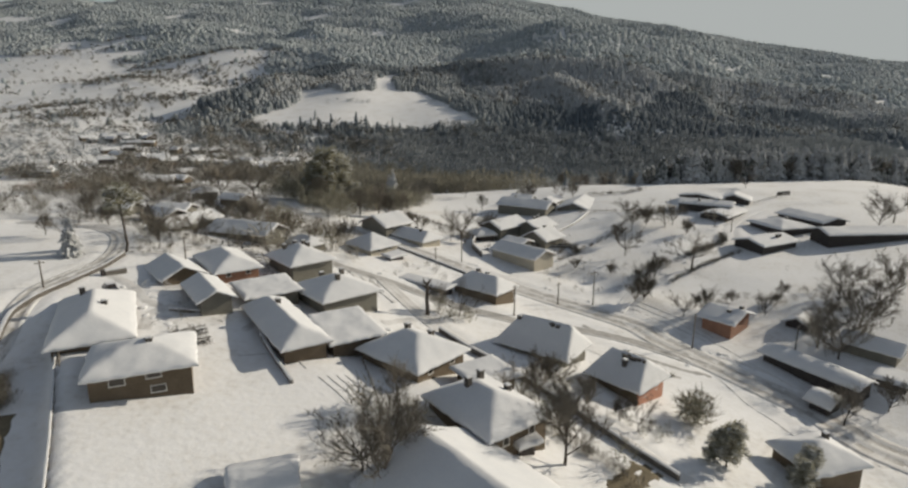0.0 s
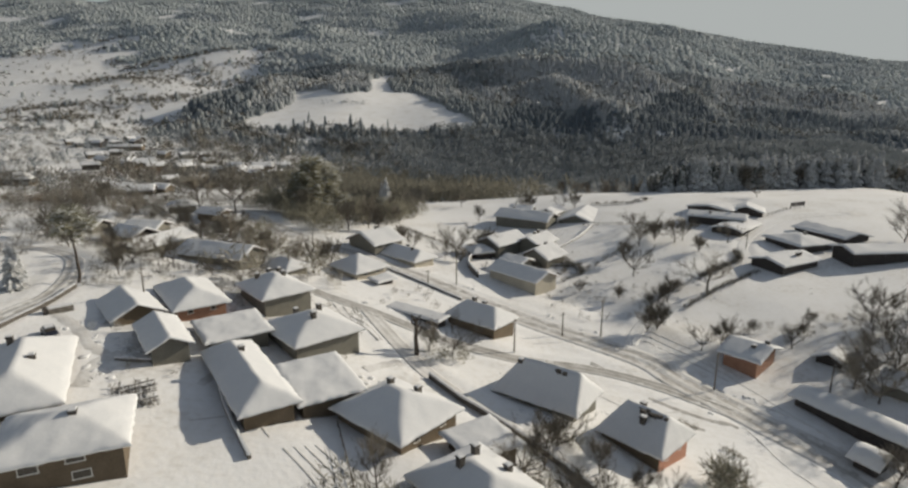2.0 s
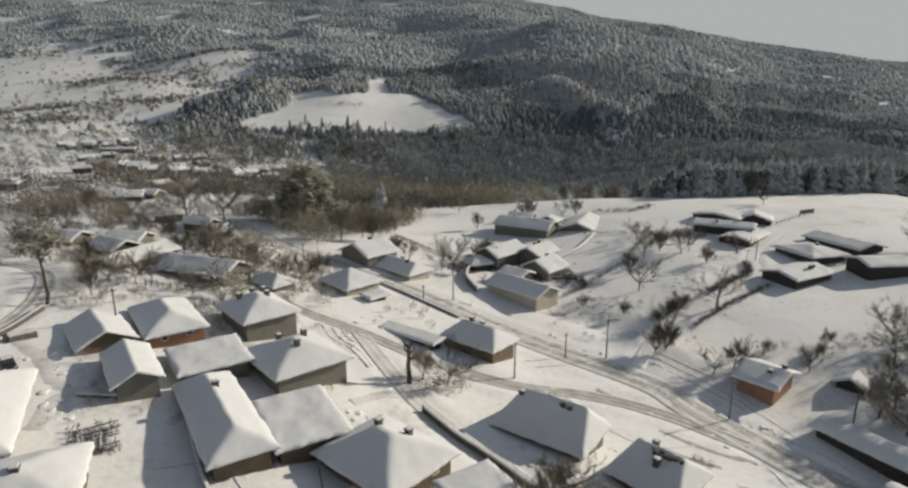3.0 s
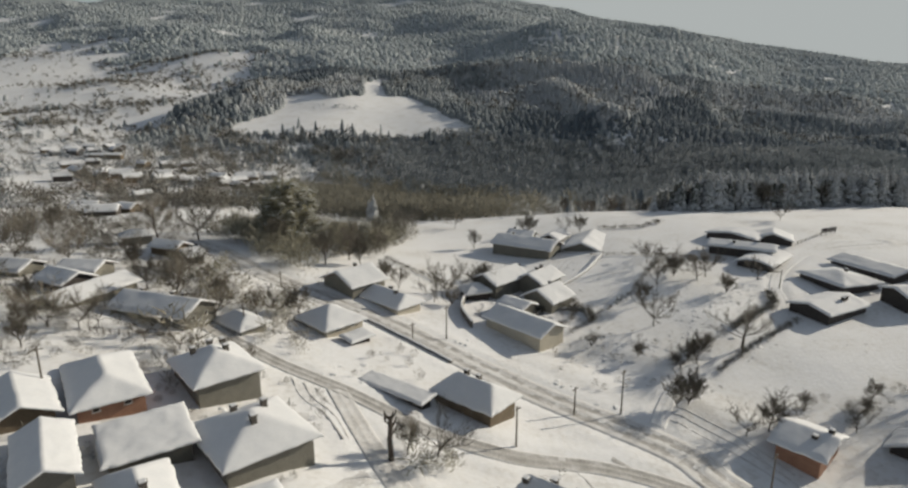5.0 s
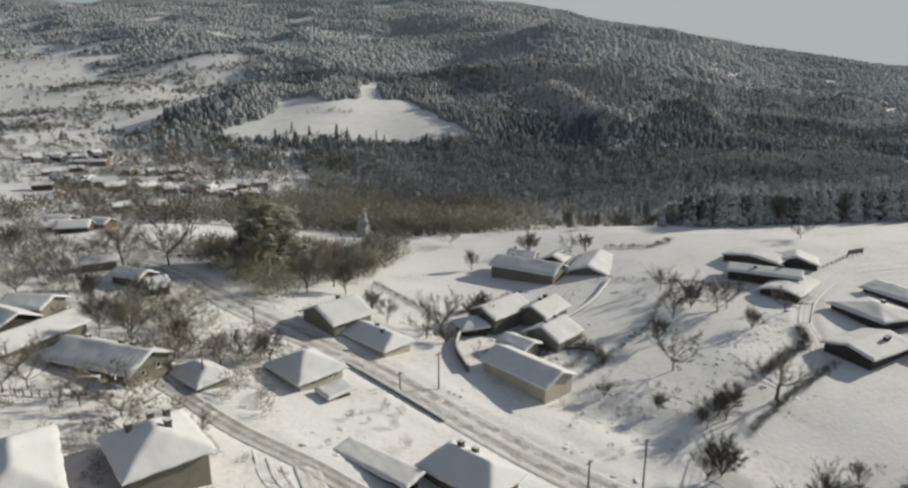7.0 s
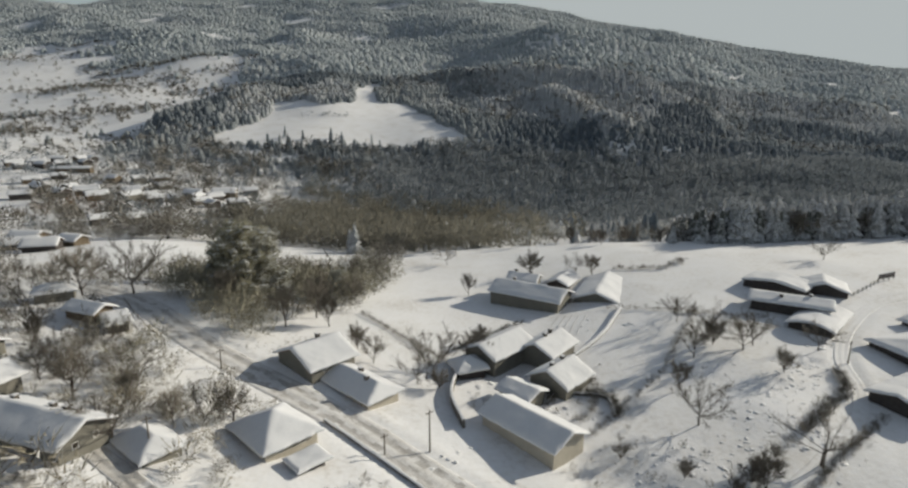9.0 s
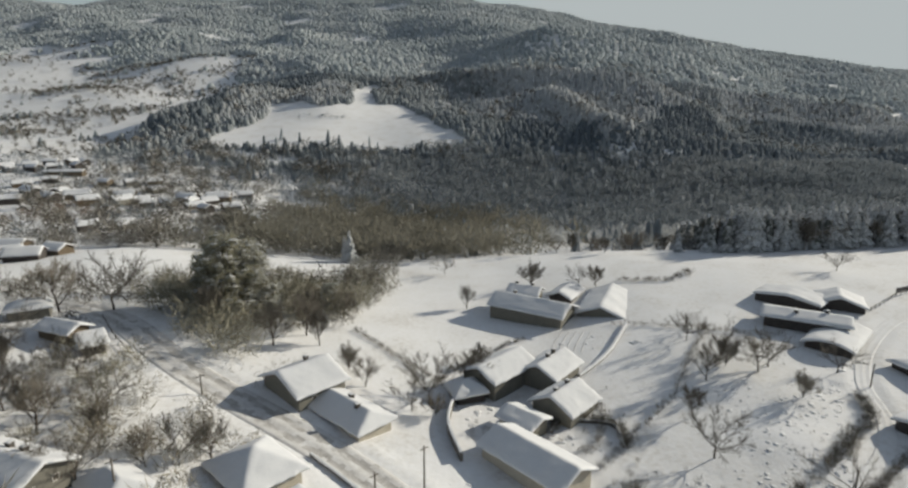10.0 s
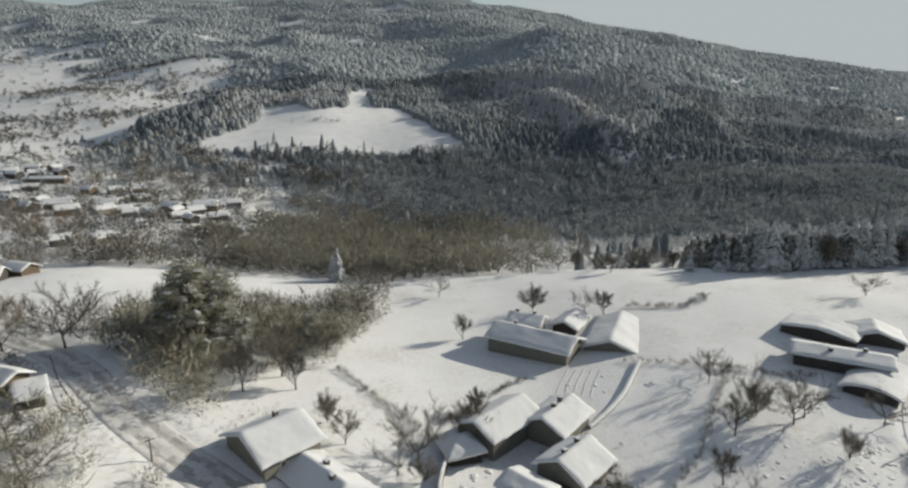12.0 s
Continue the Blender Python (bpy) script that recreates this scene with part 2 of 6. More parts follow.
def spline(n, f):
    """Indices and weights of a Catmull-Rom curve through n knots at the fractional knot f."""
    f = np.clip(f, 0, n - 1.001)
    i = np.floor(f).astype(int)
    t = f - i
    w = np.stack([(-t + 2 * t ** 2 - t ** 3) / 2, (2 - 5 * t ** 2 + 3 * t ** 3) / 2, (t + 4 * t ** 2 - 3 * t ** 3) / 2, (t ** 3 - t ** 2) / 2])
    return np.clip(np.stack([i - 1, i, i + 1, i + 2]), 0, n - 1), w


def net(table, fy, fx):
    iy, wy = spline(table.shape[0], fy)
    ix, wx = spline(table.shape[1], fx)
    return sum(wy[a] * wx[b] * table[iy[a], ix[b]] for a in range(4) for b in range(4))


def step01(a, b, v):
    t = np.clip((v - a) / (b - a), 0, 1)
    return t * t * (3 - 2 * t)


def waves(x, y, size, seed, n=7):
    """Gentle unevenness of about the given size, between -1 and 1."""
    r = np.random.RandomState(seed)
    out = 0
    for k in range(n):
        a, p, s = r.uniform(0, 6.28), r.uniform(0, 6.28), size * r.uniform(0.6, 1.6)
        out = out + np.sin((x * math.cos(a) + y * math.sin(a)) * 6.28 / s + p + 1.3 * np.sin((x * math.sin(a) - y * math.cos(a)) * 4.1 / s + 2 * p))
    return out / n * 1.4


SPURS = [(20, 920, 107, 872, 34, 20), (107, 872, 210, 842, 34, 22), (210, 842, 320, 826, 34, 20), (135, 790, 180, 680, 24, 14), (380, 900, 680, 985, 50, 20), (430, 850, 560, 800, 36, 14), (-212, 800, -262, 660, 26, 15), (150, 1120, 520, 1180, 60, 18), (-700, 1420, -300, 1330, 60, 18)]      # wooded spurs: from, to, reach, height


def spurs(x, y):
    out = 0
    for x0, y0, x1, y1, r, h in SPURS:
        t = np.clip(((x - x0) * (x1 - x0) + (y - y0) * (y1 - y0)) / ((x1 - x0) ** 2 + (y1 - y0) ** 2), 0, 1)
        out = np.maximum(out, h * np.exp(-((x - x0 - t * (x1 - x0)) ** 2 + (y - y0 - t * (y1 - y0)) ** 2) / r ** 2))
    return out


def land(x, y):
    x, y = np.asarray(x, float), np.asarray(y, float)
    near = net(NEAR, (y - NEAR_Y) / NEAR_STEP, (x - NEAR_X) / NEAR_STEP)
    u = np.interp(x / np.maximum(y + 250, 60), FAN, np.arange(len(FAN)))
    far = net(FAR, np.interp(y, FAR_Y, np.arange(len(FAR_Y))), u)
    w = step01(-145, -105, x) * (1 - step01(185, 225, x)) * (1 - step01(285, 325, y)) * step01(-30, 10, y)
    d = (-45.3 - x - 0.58 * (y - 60)) / 1.156          # a drive sunk below the yard's edge
    near = near - 2.0 * step01(0, 0.7, d) * (1 - step01(7, 10, d)) * (1 - step01(72, 82, y)) * step01(10, 30, y)
    near = near + sum(h * np.exp(-((x - a) ** 2 + (y - b) ** 2) / r ** 2) for a, b, r, h in DRIFTS)
    return near * w + far * (1 - w) + spurs(x, y) + waves(x, y, 120, 5) * step01(350, 900, y) * 6 + waves(x, y, 340, 6, 5) * step01(560, 1000, y) * 13


def land_at(x, y):
    return float(land(np.array([x]), np.array([y]))[0])


ROADS = {
    "main": ([(84, 58), (64, 75), (58, 87), (49, 98), (41, 108), (37, 115), (27, 123), (15, 132), (1, 144), (-13, 156), (-27, 166), (-40, 175), (-51, 184), (-61, 193), (-72, 201), (-90, 212)], 7.8),
    "lane": ([(-45, 140.5), (-37, 134.8), (-27, 127.8), (-19, 123.6), (-13.7, 121), (-8, 117.6), (0, 112.8), (10, 109.6), (24, 109.5), (35, 106), (46, 99)], 3.8),
    "alley": ([(-15, 121), (-9, 109), (-3, 98), (4, 89.5), (10, 83), (15, 77), (20, 71), (28, 62)], 3.6),
    "hill": ([(-58, 62), (-63, 78), (-67, 90), (-66.5, 99), (-65.5, 107), (-69, 118), (-77, 131), (-88, 139), (-106, 142)], 4.0),
    "track": ([(36, 122), (43, 133), (51, 139), (62, 147), (74, 157), (80, 166), (84, 177), (95, 191), (112, 204), (132, 208)], 3.0),
}


def smooth_line(pts, step=1.0):
    p = [Vector(q) for q in pts]
    p = [2 * p[0] - p[1]] + p + [2 * p[-1] - p[-2]]
    out = []
    for k in range(1, len(p) - 2):
        n = max(2, int((p[k + 1] - p[k]).length / step))
        for j in range(n):
            t = j / n
            out.append(0.5 * (2 * p[k] + (p[k + 1] - p[k - 1]) * t + (2 * p[k - 1] - 5 * p[k] + 4 * p[k + 1] - p[k + 2]) * t * t + (3 * p[k] - p[k - 1] - 3 * p[k + 1] + p[k + 2]) * t ** 3))
    return out + [p[-2]]


ROAD_LINES = {k: (np.array(smooth_line(v[0])), v[1]) for k, v in ROADS.items()}


def road_gap(x, y):
    """How far (x, y) lies from the nearest road's edge."""
    x, y = np.asarray(x, float), np.asarray(y, float)
    best = np.full(x.shape, 1e9)
    for line, wide in ROAD_LINES.values():
        for q in line[::2]:
            best = np.minimum(best, np.hypot(x - q[0], y - q[1]) - wide / 2)
    return best


# ---- ground ----
def steps(a, b, fine, reach_low, reach_high, grow=1.13):
    mid = list(np.arange(a, b + fine / 2, fine))
    lo, s, v = [], fine, a
    while v > reach_low:
        s *= grow
        v -= s
        lo.append(v)
    hi, s, v = [], fine, mid[-1]
    while v < reach_high:
        s *= grow
        v += s
        hi.append(v)
    return np.array(lo[::-1] + mid + hi)


gx, gy = steps(-110, 165, 1.25, -4200, 4200), steps(20, 300, 1.25, -900, 4600, 1.06)
GX, GY = np.meshgrid(gx, gy)


def surface(x, y):
    """Height of the snow: the land, drifts, and banks pushed up beside the roads."""
    inside = (x > -120) & (x < 180) & (y > 0) & (y < 320)
    gap = np.full(x.shape, 60.0)
    gap[inside] = road_gap(x[inside], y[inside])
    away = step01(0.2, 2.5, gap)
    rough = np.exp(-((x - 64) / 20) ** 2 - ((y - 164) / 24) ** 2) + np.exp(-((x - 34) / 12) ** 2 - ((y - 148) / 12) ** 2) + 0.5 * np.exp(-((x - 50) / 12) ** 2 - ((y - 104) / 10) ** 2)
    return land(x, y) + away * rough * (0.10 * waves(x, y, 3.6, 51, 12) + 0.08 * waves(x, y, 6.5, 52, 12)) + away * (0.10 + 0.03 * waves(x, y, 7, 2) + 0.02 * waves(x, y, 3.2, 3) + 0.2 * waves(x, y, 31, 4, 11)) + 0.34 * np.exp(-((gap - 1.5) / 0.8) ** 2) * (0.7 + 0.5 * waves(x, y, 9, 9))


GZ = surface(GX, GY)
nx, ny = len(gx), len(gy)
idx = np.arange(nx * ny).reshape(ny, nx)
quads = np.stack([idx[:-1, :-1], idx[:-1, 1:], idx[1:, 1:], idx[1:, :-1]], -1).reshape(-1, 4)
ground = tagged(new("ground", big_mesh("ground", np.stack([GX, GY, GZ], -1).reshape(-1, 3), quads, FIELD, True)), "rolling snow-covered fields with dry grass showing through", "ground", kind="structure")


def make_road(key, label):
    line, wide = ROAD_LINES[key]
    d = np.gradient(line, axis=0)
    nrm = np.stack([-d[:, 1], d[:, 0]], -1) / np.maximum(np.linalg.norm(d, axis=1), 1e-6)[:, None]
    across = np.linspace(-0.5, 0.5, 17)
    prof = np.array([-0.25, 0.10, 0.14, 0.13, 0.05, 0.03, 0.04, 0.11, 0.14, 0.11, 0.04, 0.03, 0.05, 0.13, 0.14, 0.10, -0.25])
    if key in ("track", "alley"):      # hardly driven: shallow ruts
        prof = np.where(prof > 0, 0.11 + 0.35 * (prof - 0.11), prof)
    P = line[:, None, :] + nrm[:, None, :] * (across * wide)[None, :, None]
    Z = land(P[..., 0], P[..., 1]) + prof + 0.02 * waves(P[..., 0], P[..., 1], 1.5, 8)
    n, m = P.shape[:2]
    ids = np.arange(n * m).reshape(n, m)
    q = np.stack([ids[:-1, :-1], ids[:-1, 1:], ids[1:, 1:], ids[1:, :-1]], -1)
    top = FIELD if key == "track" else ROADM
    me = big_mesh("road", np.concatenate([P, Z[..., None]], -1).reshape(-1, 3), q.reshape(-1, 4)[:, ::-1], top, True)
    me.materials.append(RUT)
    col = np.tile(np.arange(m - 1), n - 1)
    mids = (P[:-1, :-1] + P[1:, 1:]).reshape(-1, 2) / 2
    worn = waves(mids[:, 0], mids[:, 1], 5.0, 17) + 0.5 * waves(mids[:, 0], mids[:, 1], 1.6, 18)
    slush = (np.isin(col, (4, 5, 10, 11)) & (worn > -0.55)) | (np.isin(col, (3, 6, 9, 12)) & (worn > 0.15)) | (np.isin(col, (1, 14)) & (worn > 0.75))
    if key == "lane":
        slush |= (col > 1) & (col < 14) & (worn > -0.8)
    slush &= key not in ("track", "alley")
    me.polygons.foreach_set("material_index", slush.astype(np.int32))
    return tagged(new("road", me), label, "road", kind="structure")


make_road("main", "ploughed village road of packed snow with wheel tracks")
make_road("lane", "narrow snow-covered lane with two wheel tracks")
make_road("alley", "narrow alley of trodden snow beside a stone wall")
make_road("hill", "snowy hillside road curving above a retaining wall")
make_road("track", "snowy farm track between dark hedges")


def ribbon(name, label, pts, wide, mat):
    """A trodden or driven line in the snow."""
    line = np.array(smooth_line(pts, 0.7))
    d = np.gradient(line, axis=0)
    nrm = np.stack([-d[:, 1], d[:, 0]], -1) / np.maximum(np.linalg.norm(d, axis=1), 1e-6)[:, None]
    w = wide / 2 * (1 + 0.35 * waves(line[:, 0], line[:, 1], 2.4, 61))
    P = line[:, None, :] + nrm[:, None, :] * (w[:, None] * np.array([-1.0, -0.5, 0.5, 1.0]))[..., None]
    Z = surface(P[..., 0], P[..., 1]) + np.array([-0.08, 0.05, 0.05, -0.08])
    ids = np.arange(len(line) * 4).reshape(-1, 4)
    q = np.stack([ids[:-1, :-1], ids[:-1, 1:], ids[1:, 1:], ids[1:, :-1]], -1).reshape(-1, 4)
    return tagged(new(name, big_mesh(name, np.concatenate([P, Z[..., None]], -1).reshape(-1, 3), q[:, ::-1], mat, True)), label, "track", kind="structure")


for pts in ([(45, 99), (46, 96), (47, 90), (48, 86), (50, 82), (52, 74)], [(52, 90), (52.5, 87), (54, 85), (56.5, 80), (60, 73)], [(57, 97), (53, 101), (48, 104), (43, 107)], [(66, 84), (60, 92), (56, 99), (53, 106), (50, 112), (48, 118)]):
    ribbon("tyre_track", "wheel track pressed into fresh snow", pts, 0.38, ROADM)
# snow furrows; the shadows among them are put into the ribbon colour
for k in range(3):
    ribbon("tyre_track", "snow furrow with shadow in its colour turning into the farm track", [(36.5 + 1.5 * k, 126 + 1.2 * k), (41 + 1.5 * k, 121 + 1.2 * k), (45.5 + 1.5 * k, 115.5 + 1.2 * k), (50 + 1.2 * k, 109 + k)], 0.6, ROADM)
for k in range(3):
    ribbon("tyre_track", "curving wheel rut in the yard beside the lane", [(-22.5 + 1.4 * k, 123 + 0.5 * k), (-19.5 + 1.4 * k, 117 + 0.5 * k), (-15 + 1.2 * k, 112.6 + 0.4 * k), (-11.5 + 0.8 * k, 107 + 0.2 * k)], 0.5, ROADM)
for pts in ([(33, 101), (37, 98), (41, 96), (45, 95)], [(30, 97), (34.5, 94.5), (39, 93)], [(26, 112), (31, 108), (36, 105.5)]):
    ribbon("slush_patch", "brown slush churned up beside the road", pts, 1.3, RUT)
for k in range(4):
    ribbon("garden_row", "trodden garden row in the snow", [(-18 + 1.1 * k, 72.3 + 0.45 * k), (-15.5 + 1.1 * k, 69.8 + 0.45 * k), (-13.2 + 1.1 * k, 67.2 + 0.45 * k)], 0.4, ROADM)
for k in range(5):
    ribbon("garden_row", "row of stubble in a snowy field", [(33 + 1.6 * k, 208 - 0.5 * k), (30.5 + 1.6 * k, 203 - 0.5 * k), (28.5 + 1.6 * k, 198 - 0.5 * k)], 0.45, ROADM)
for pts in ([(20, 108), (24, 100), (30, 96), (38, 98)], [(-30, 76), (-24, 78), (-20, 74)]):
    ribbon("footpath", "trodden line of footprints across the snow", pts, 0.45, ROADM)
for pts, w in (([(-41, 104), (-35, 106.5), (-27, 108.5), (-17, 111.5)], 3.6), ([(-47, 99), (-44.5, 92), (-46.5, 86), (-45, 80)], 2.6), ([(-62, 101), (-55, 96), (-50, 91), (-46, 88.5)], 2.6), ([(-29, 93), (-31, 89), (-32, 84)], 2.0), ([(-12, 94), (-8, 99), (-3, 103)], 2.6)):
    ribbon("trodden_yard", "trampled greyish snow between the houses", pts, w, ROADM)
ribbon("yard_earth", "bare brown earth beside the sunken drive", [(-50.5, 60), (-48.5, 55.5), (-46, 51), (-43.5, 46)], 2.6, EARTH)
ribbon("yard_earth", "bare brown earth in the alley yard", [(25.5, 64.5), (22.5, 62), (19.5, 59), (17, 56)], 4.2, EARTH)


# ---- houses ----
def roof_height(kind, L, W, pitch, ends=1.0):
    def f(x, y):
        a, b = W / 2 - np.abs(y), L / 2 - np.abs(x)
        if kind == "gable":
            h = a
        elif kind == "hip":
            k, b = 0.45, b * np.where(x > 0, *((ends, ends) if np.isscalar(ends) else ends[::-1]))
            h = np.minimum(a, b) - np.maximum(k - np.abs(a - b), 0) ** 2 / (4 * k)
        elif kind == "arch":
            h = 1.5 * (a - a * np.abs(a) / W)
        elif kind == "shed":
            h = y + W / 2
        else:
            h = 0 * a
        return pitch * np.maximum(h, 0.6 * np.maximum(h, -0.6))
    return f


def shell(f, L, W, z0, thick, n, rough_seed=None, edge=0.0, lower=None):
    """A closed slab on the height function f: its under side at z0 + f (or lower), its upper side thick above it, rounded to the edge."""
    xs, ys = np.linspace(-L / 2, L / 2, n), np.linspace(-W / 2, W / 2, n)
    if edge:      # rows closer together near the rim
        t = np.linspace(-1, 1, n)
        t = np.sign(t) * (1 - (1 - np.abs(t)) ** 1.6)
        xs, ys = t * L / 2, t * W / 2
    X, Y = np.meshgrid(xs, ys)
    Z = z0 + f(X, Y)
    T = np.full(X.shape, thick)
    if edge:
        d = np.minimum(L / 2 - np.abs(X), W / 2 - np.abs(Y))
        T = thick * (0.35 + 0.65 * np.sqrt(1 - (1 - np.clip(d / edge, 0, 1)) ** 2))
        T = T + thick * (0.07 * waves(X, Y, 2.2, rough_seed) + 0.20 * waves(X, Y, 6.5, rough_seed + 1)) * np.clip(0.3 + d / edge, 0, 1)
        J = (0.10 * waves(X, Y, 1.7, rough_seed + 2) + 0.12 * waves(X, Y, 4.5, rough_seed + 3)) * np.clip(1 - d / (0.3 * edge), 0, 1)
        X, Y = X + J * np.sign(X), Y + J * np.sign(Y)
    top = np.stack([X, Y, Z + T], -1).reshape(-1, 3)
    bot = np.stack([X, Y, Z], -1).reshape(-1, 3)
    m = n * n
    ids = np.arange(m).reshape(n, n)
    q = np.stack([ids[:-1, :-1], ids[:-1, 1:], ids[1:, 1:], ids[1:, :-1]], -1).reshape(-1, 4)
    ring = np.concatenate([ids[0, :-1], ids[:-1, -1], ids[-1, :0:-1], ids[:0:-1, 0]])
    nxt = np.roll(ring, -1)
    side = np.stack([ring + m, nxt + m, nxt, ring], -1)
    return np.concatenate([top, bot]), np.concatenate([q, q[:, ::-1] + m, side])


def window(parent, x, y, z, w, h, turn):
    """A framed window on a wall; turn: degrees about z of its outward side from -y."""
    at = pose(x, y, z, 0, 0, turn)
    fr = box_bm(-w / 2, -0.05, -h / 2, -w / 2 + 0.08, 0.04, h / 2)
    box_bm(w / 2 - 0.08, -0.05, -h / 2, w / 2, 0.04, h / 2, bm=fr)
    box_bm(-w / 2, -0.052, h / 2 - 0.08, w / 2, 0.04, h / 2, bm=fr)
    box_bm(-w / 2 - 0.05, -0.09, -h / 2, w / 2 + 0.05, 0.04, -h / 2 + 0.10, bm=fr)
    frame_ob = part("window", fr, WINDOW_FRAME, parent)
    frame_ob.matrix_basis = at
    part("pane", box_bm(-w / 2 + 0.1, -0.02, -h / 2 + 0.08, w / 2 - 0.1, 0.02, h / 2 - 0.1), GLASS, frame_ob)


FOOTPRINTS = []


def clear_of_houses(p, pad=0.3):
    """Which points lie outside every house."""
    ok = np.ones(len(p), bool)
    for x, y, a, b, yaw in FOOTPRINTS:
        c, s_ = math.cos(radians(yaw)), math.sin(radians(yaw))
        u, v = (p[:, 0] - x) * c + (p[:, 1] - y) * s_, (p[:, 1] - y) * c - (p[:, 0] - x) * s_
        ok &= (np.abs(u) > a + pad) | (np.abs(v) > b + pad)
    return ok


def house(name, label, x, y, L, W, yaw, eave, kind="gable", turn=False, pitch=0.45, mat=BROWN, snow=0.38, over=0.55, chimneys=(), windows=(), door=None, group="village houses", roofmat=TILE, res=37, facade=(), ends=1.0):
    """L along yaw, W across it; turn: the ridge runs across L. eave: the eaves' height in the world."""
    if turn:
        L, W, yaw = W, L, yaw + 90
    g = land_at(x, y)
    wall = eave - g
    FOOTPRINTS.append((x, y, L / 2, W / 2, yaw))
    ob = new(name)
    ob.empty_display_size = 0.5
    ob.matrix_basis = pose(x, y, g, 0, 0, yaw)
    tagged(ob, label, {"house": "house", "barn": "barn", "shed": "shed", "cottage": "house"}.get(name, "house"), group)
    f = roof_height(kind, L, W, pitch, ends)
    a, b = L / 2 - over, W / 2 - over
    lowest = min(land_at(x + math.cos(radians(yaw)) * i * a - math.sin(radians(yaw)) * j * b, y + math.sin(radians(yaw)) * i * a + math.cos(radians(yaw)) * j * b) for i in (-1, 1) for j in (-1, 1)) - g - 0.4
    fa, fb = float(f(np.array(a), np.array(b))), float(f(np.array(a), np.array(-b)))
    # walls: a profile across W, drawn out along L
    prof = [(-b, lowest), (b, lowest), (b, wall + fa)] + ([(v, wall + float(f(np.array(a), np.array(v)))) for v in (b * 0.75, b * 0.5, b * 0.25, 0.0, -b * 0.25, -b * 0.5, -b * 0.75)] if kind in ("gable", "arch") else []) + [(-b, wall + fb)]
    n = len(prof)
    vs = [(sx * a, p[0], p[1]) for sx in (-1, 1) for p in prof]
    fs = [list(range(n))[::-1], list(range(n, 2 * n))] + [[i, (i + 1) % n, n + (i + 1) % n, n + i] for i in range(n)]
    piece("wall", mesh_of("wall", vs, fs, mat), ob)
    for side, fm in facade:       # a differently finished wall face
        if turn:
            side = (side + 3) % 4
        px, py, tn, half = {0: (0, -b, 0, a), 1: (a, 0, 90, b), 2: (0, b, 180, a), 3: (-a, 0, 270, b)}[side]
        fo = part("facade", box_bm(-half, -0.05, lowest, half, 0.0, wall - 0.02), fm, ob, "brick-faced wall")
        fo.matrix_basis = pose(px, py, 0, 0, 0, tn)
    v, q = shell(f, L, W, wall, 0.16, min(13, res))
    piece("roof", big_mesh("roof", v, q, roofmat), ob, "tiled roof edge under snow")
    seed = int(abs(x * 7 + y * 13)) % 1000
    v, q = shell(f, L + 0.5, W + 0.5, wall + 0.10, snow + 0.10, res, seed, edge=min(1.0, W / 5))
    piece("snow_cover", big_mesh("snow_cover", v, q, SNOW, True), ob, "thick rounded snow blanket")
    for cx, cy, ch in chimneys:
        if turn:
            cx, cy = cy, -cx
        z = wall + float(f(np.array(cx), np.array(cy)))
        c = part("chimney", box_bm(cx - 0.36, cy - 0.36, z - 0.3, cx + 0.36, cy + 0.36, z + ch + 0.4, 0.03), SOOT, ob, "sooty masonry chimney")
        part("chimney_cap", box_bm(cx - 0.45, cy - 0.45, z + ch + 0.4, cx + 0.45, cy + 0.45, z + ch + 0.5, 0.02), SOOT, c)
        part("snow_cap", box_bm(cx - 0.38, cy - 0.38, z + ch + 0.5, cx + 0.38, cy + 0.38, z + ch + 0.66, 0.07), SNOW, c)
    for side, u, h, w, hh in windows:      # side: 0 -y, 1 +x, 2 +y, 3 -x ; u along the wall, h middle height
        if turn:
            side = (side + 3) % 4
        px, py, tn = {0: (u, -b, 0), 1: (a, u, 90), 2: (-u, b, 180), 3: (-a, -u, 270)}[side]
        window(ob, px, py, h, w, hh, tn)
    if door:
        side, u = door
        if turn:
            side = (side + 3) % 4
        px, py, tn = {0: (u, -b, 0), 1: (a, u, 90), 2: (-u, b, 180), 3: (-a, -u, 270)}[side]
        d = part("door", box_bm(-0.5, -0.06, 0, 0.5, 0.05, 2.0, 0.01), WOOD, ob, "grey wooden door")
        d.matrix_basis = pose(px, py, 0.1, 0, 0, tn)
        part("door_handle", box_bm(0.36, -0.10, 1.0, 0.42, -0.06, 1.12), METAL, d)
    return ob


def bare_tiles(roof_ob, x0, x1, y, z, number, seed):
    """Tiles laid bare along a ridge where the snow has slid off."""
    r = random.Random(seed)
    bm = bmesh.new()
    for k in range(number):
        cx, cy = x0 + (x1 - x0) * (k + r.random()) / number, y + r.uniform(-0.35, 0.35)
        w, d, h = r.uniform(0.15, 0.38), r.uniform(0.12, 0.3), r.uniform(0.1, 0.28)
        box_bm(cx - w, cy - d, z - 0.3, cx + w, cy + d, z + h, 0.03, bm=bm)
    part("bare_tiles", bm, SOOT, roof_ob, "dark roof tiles bared of snow")


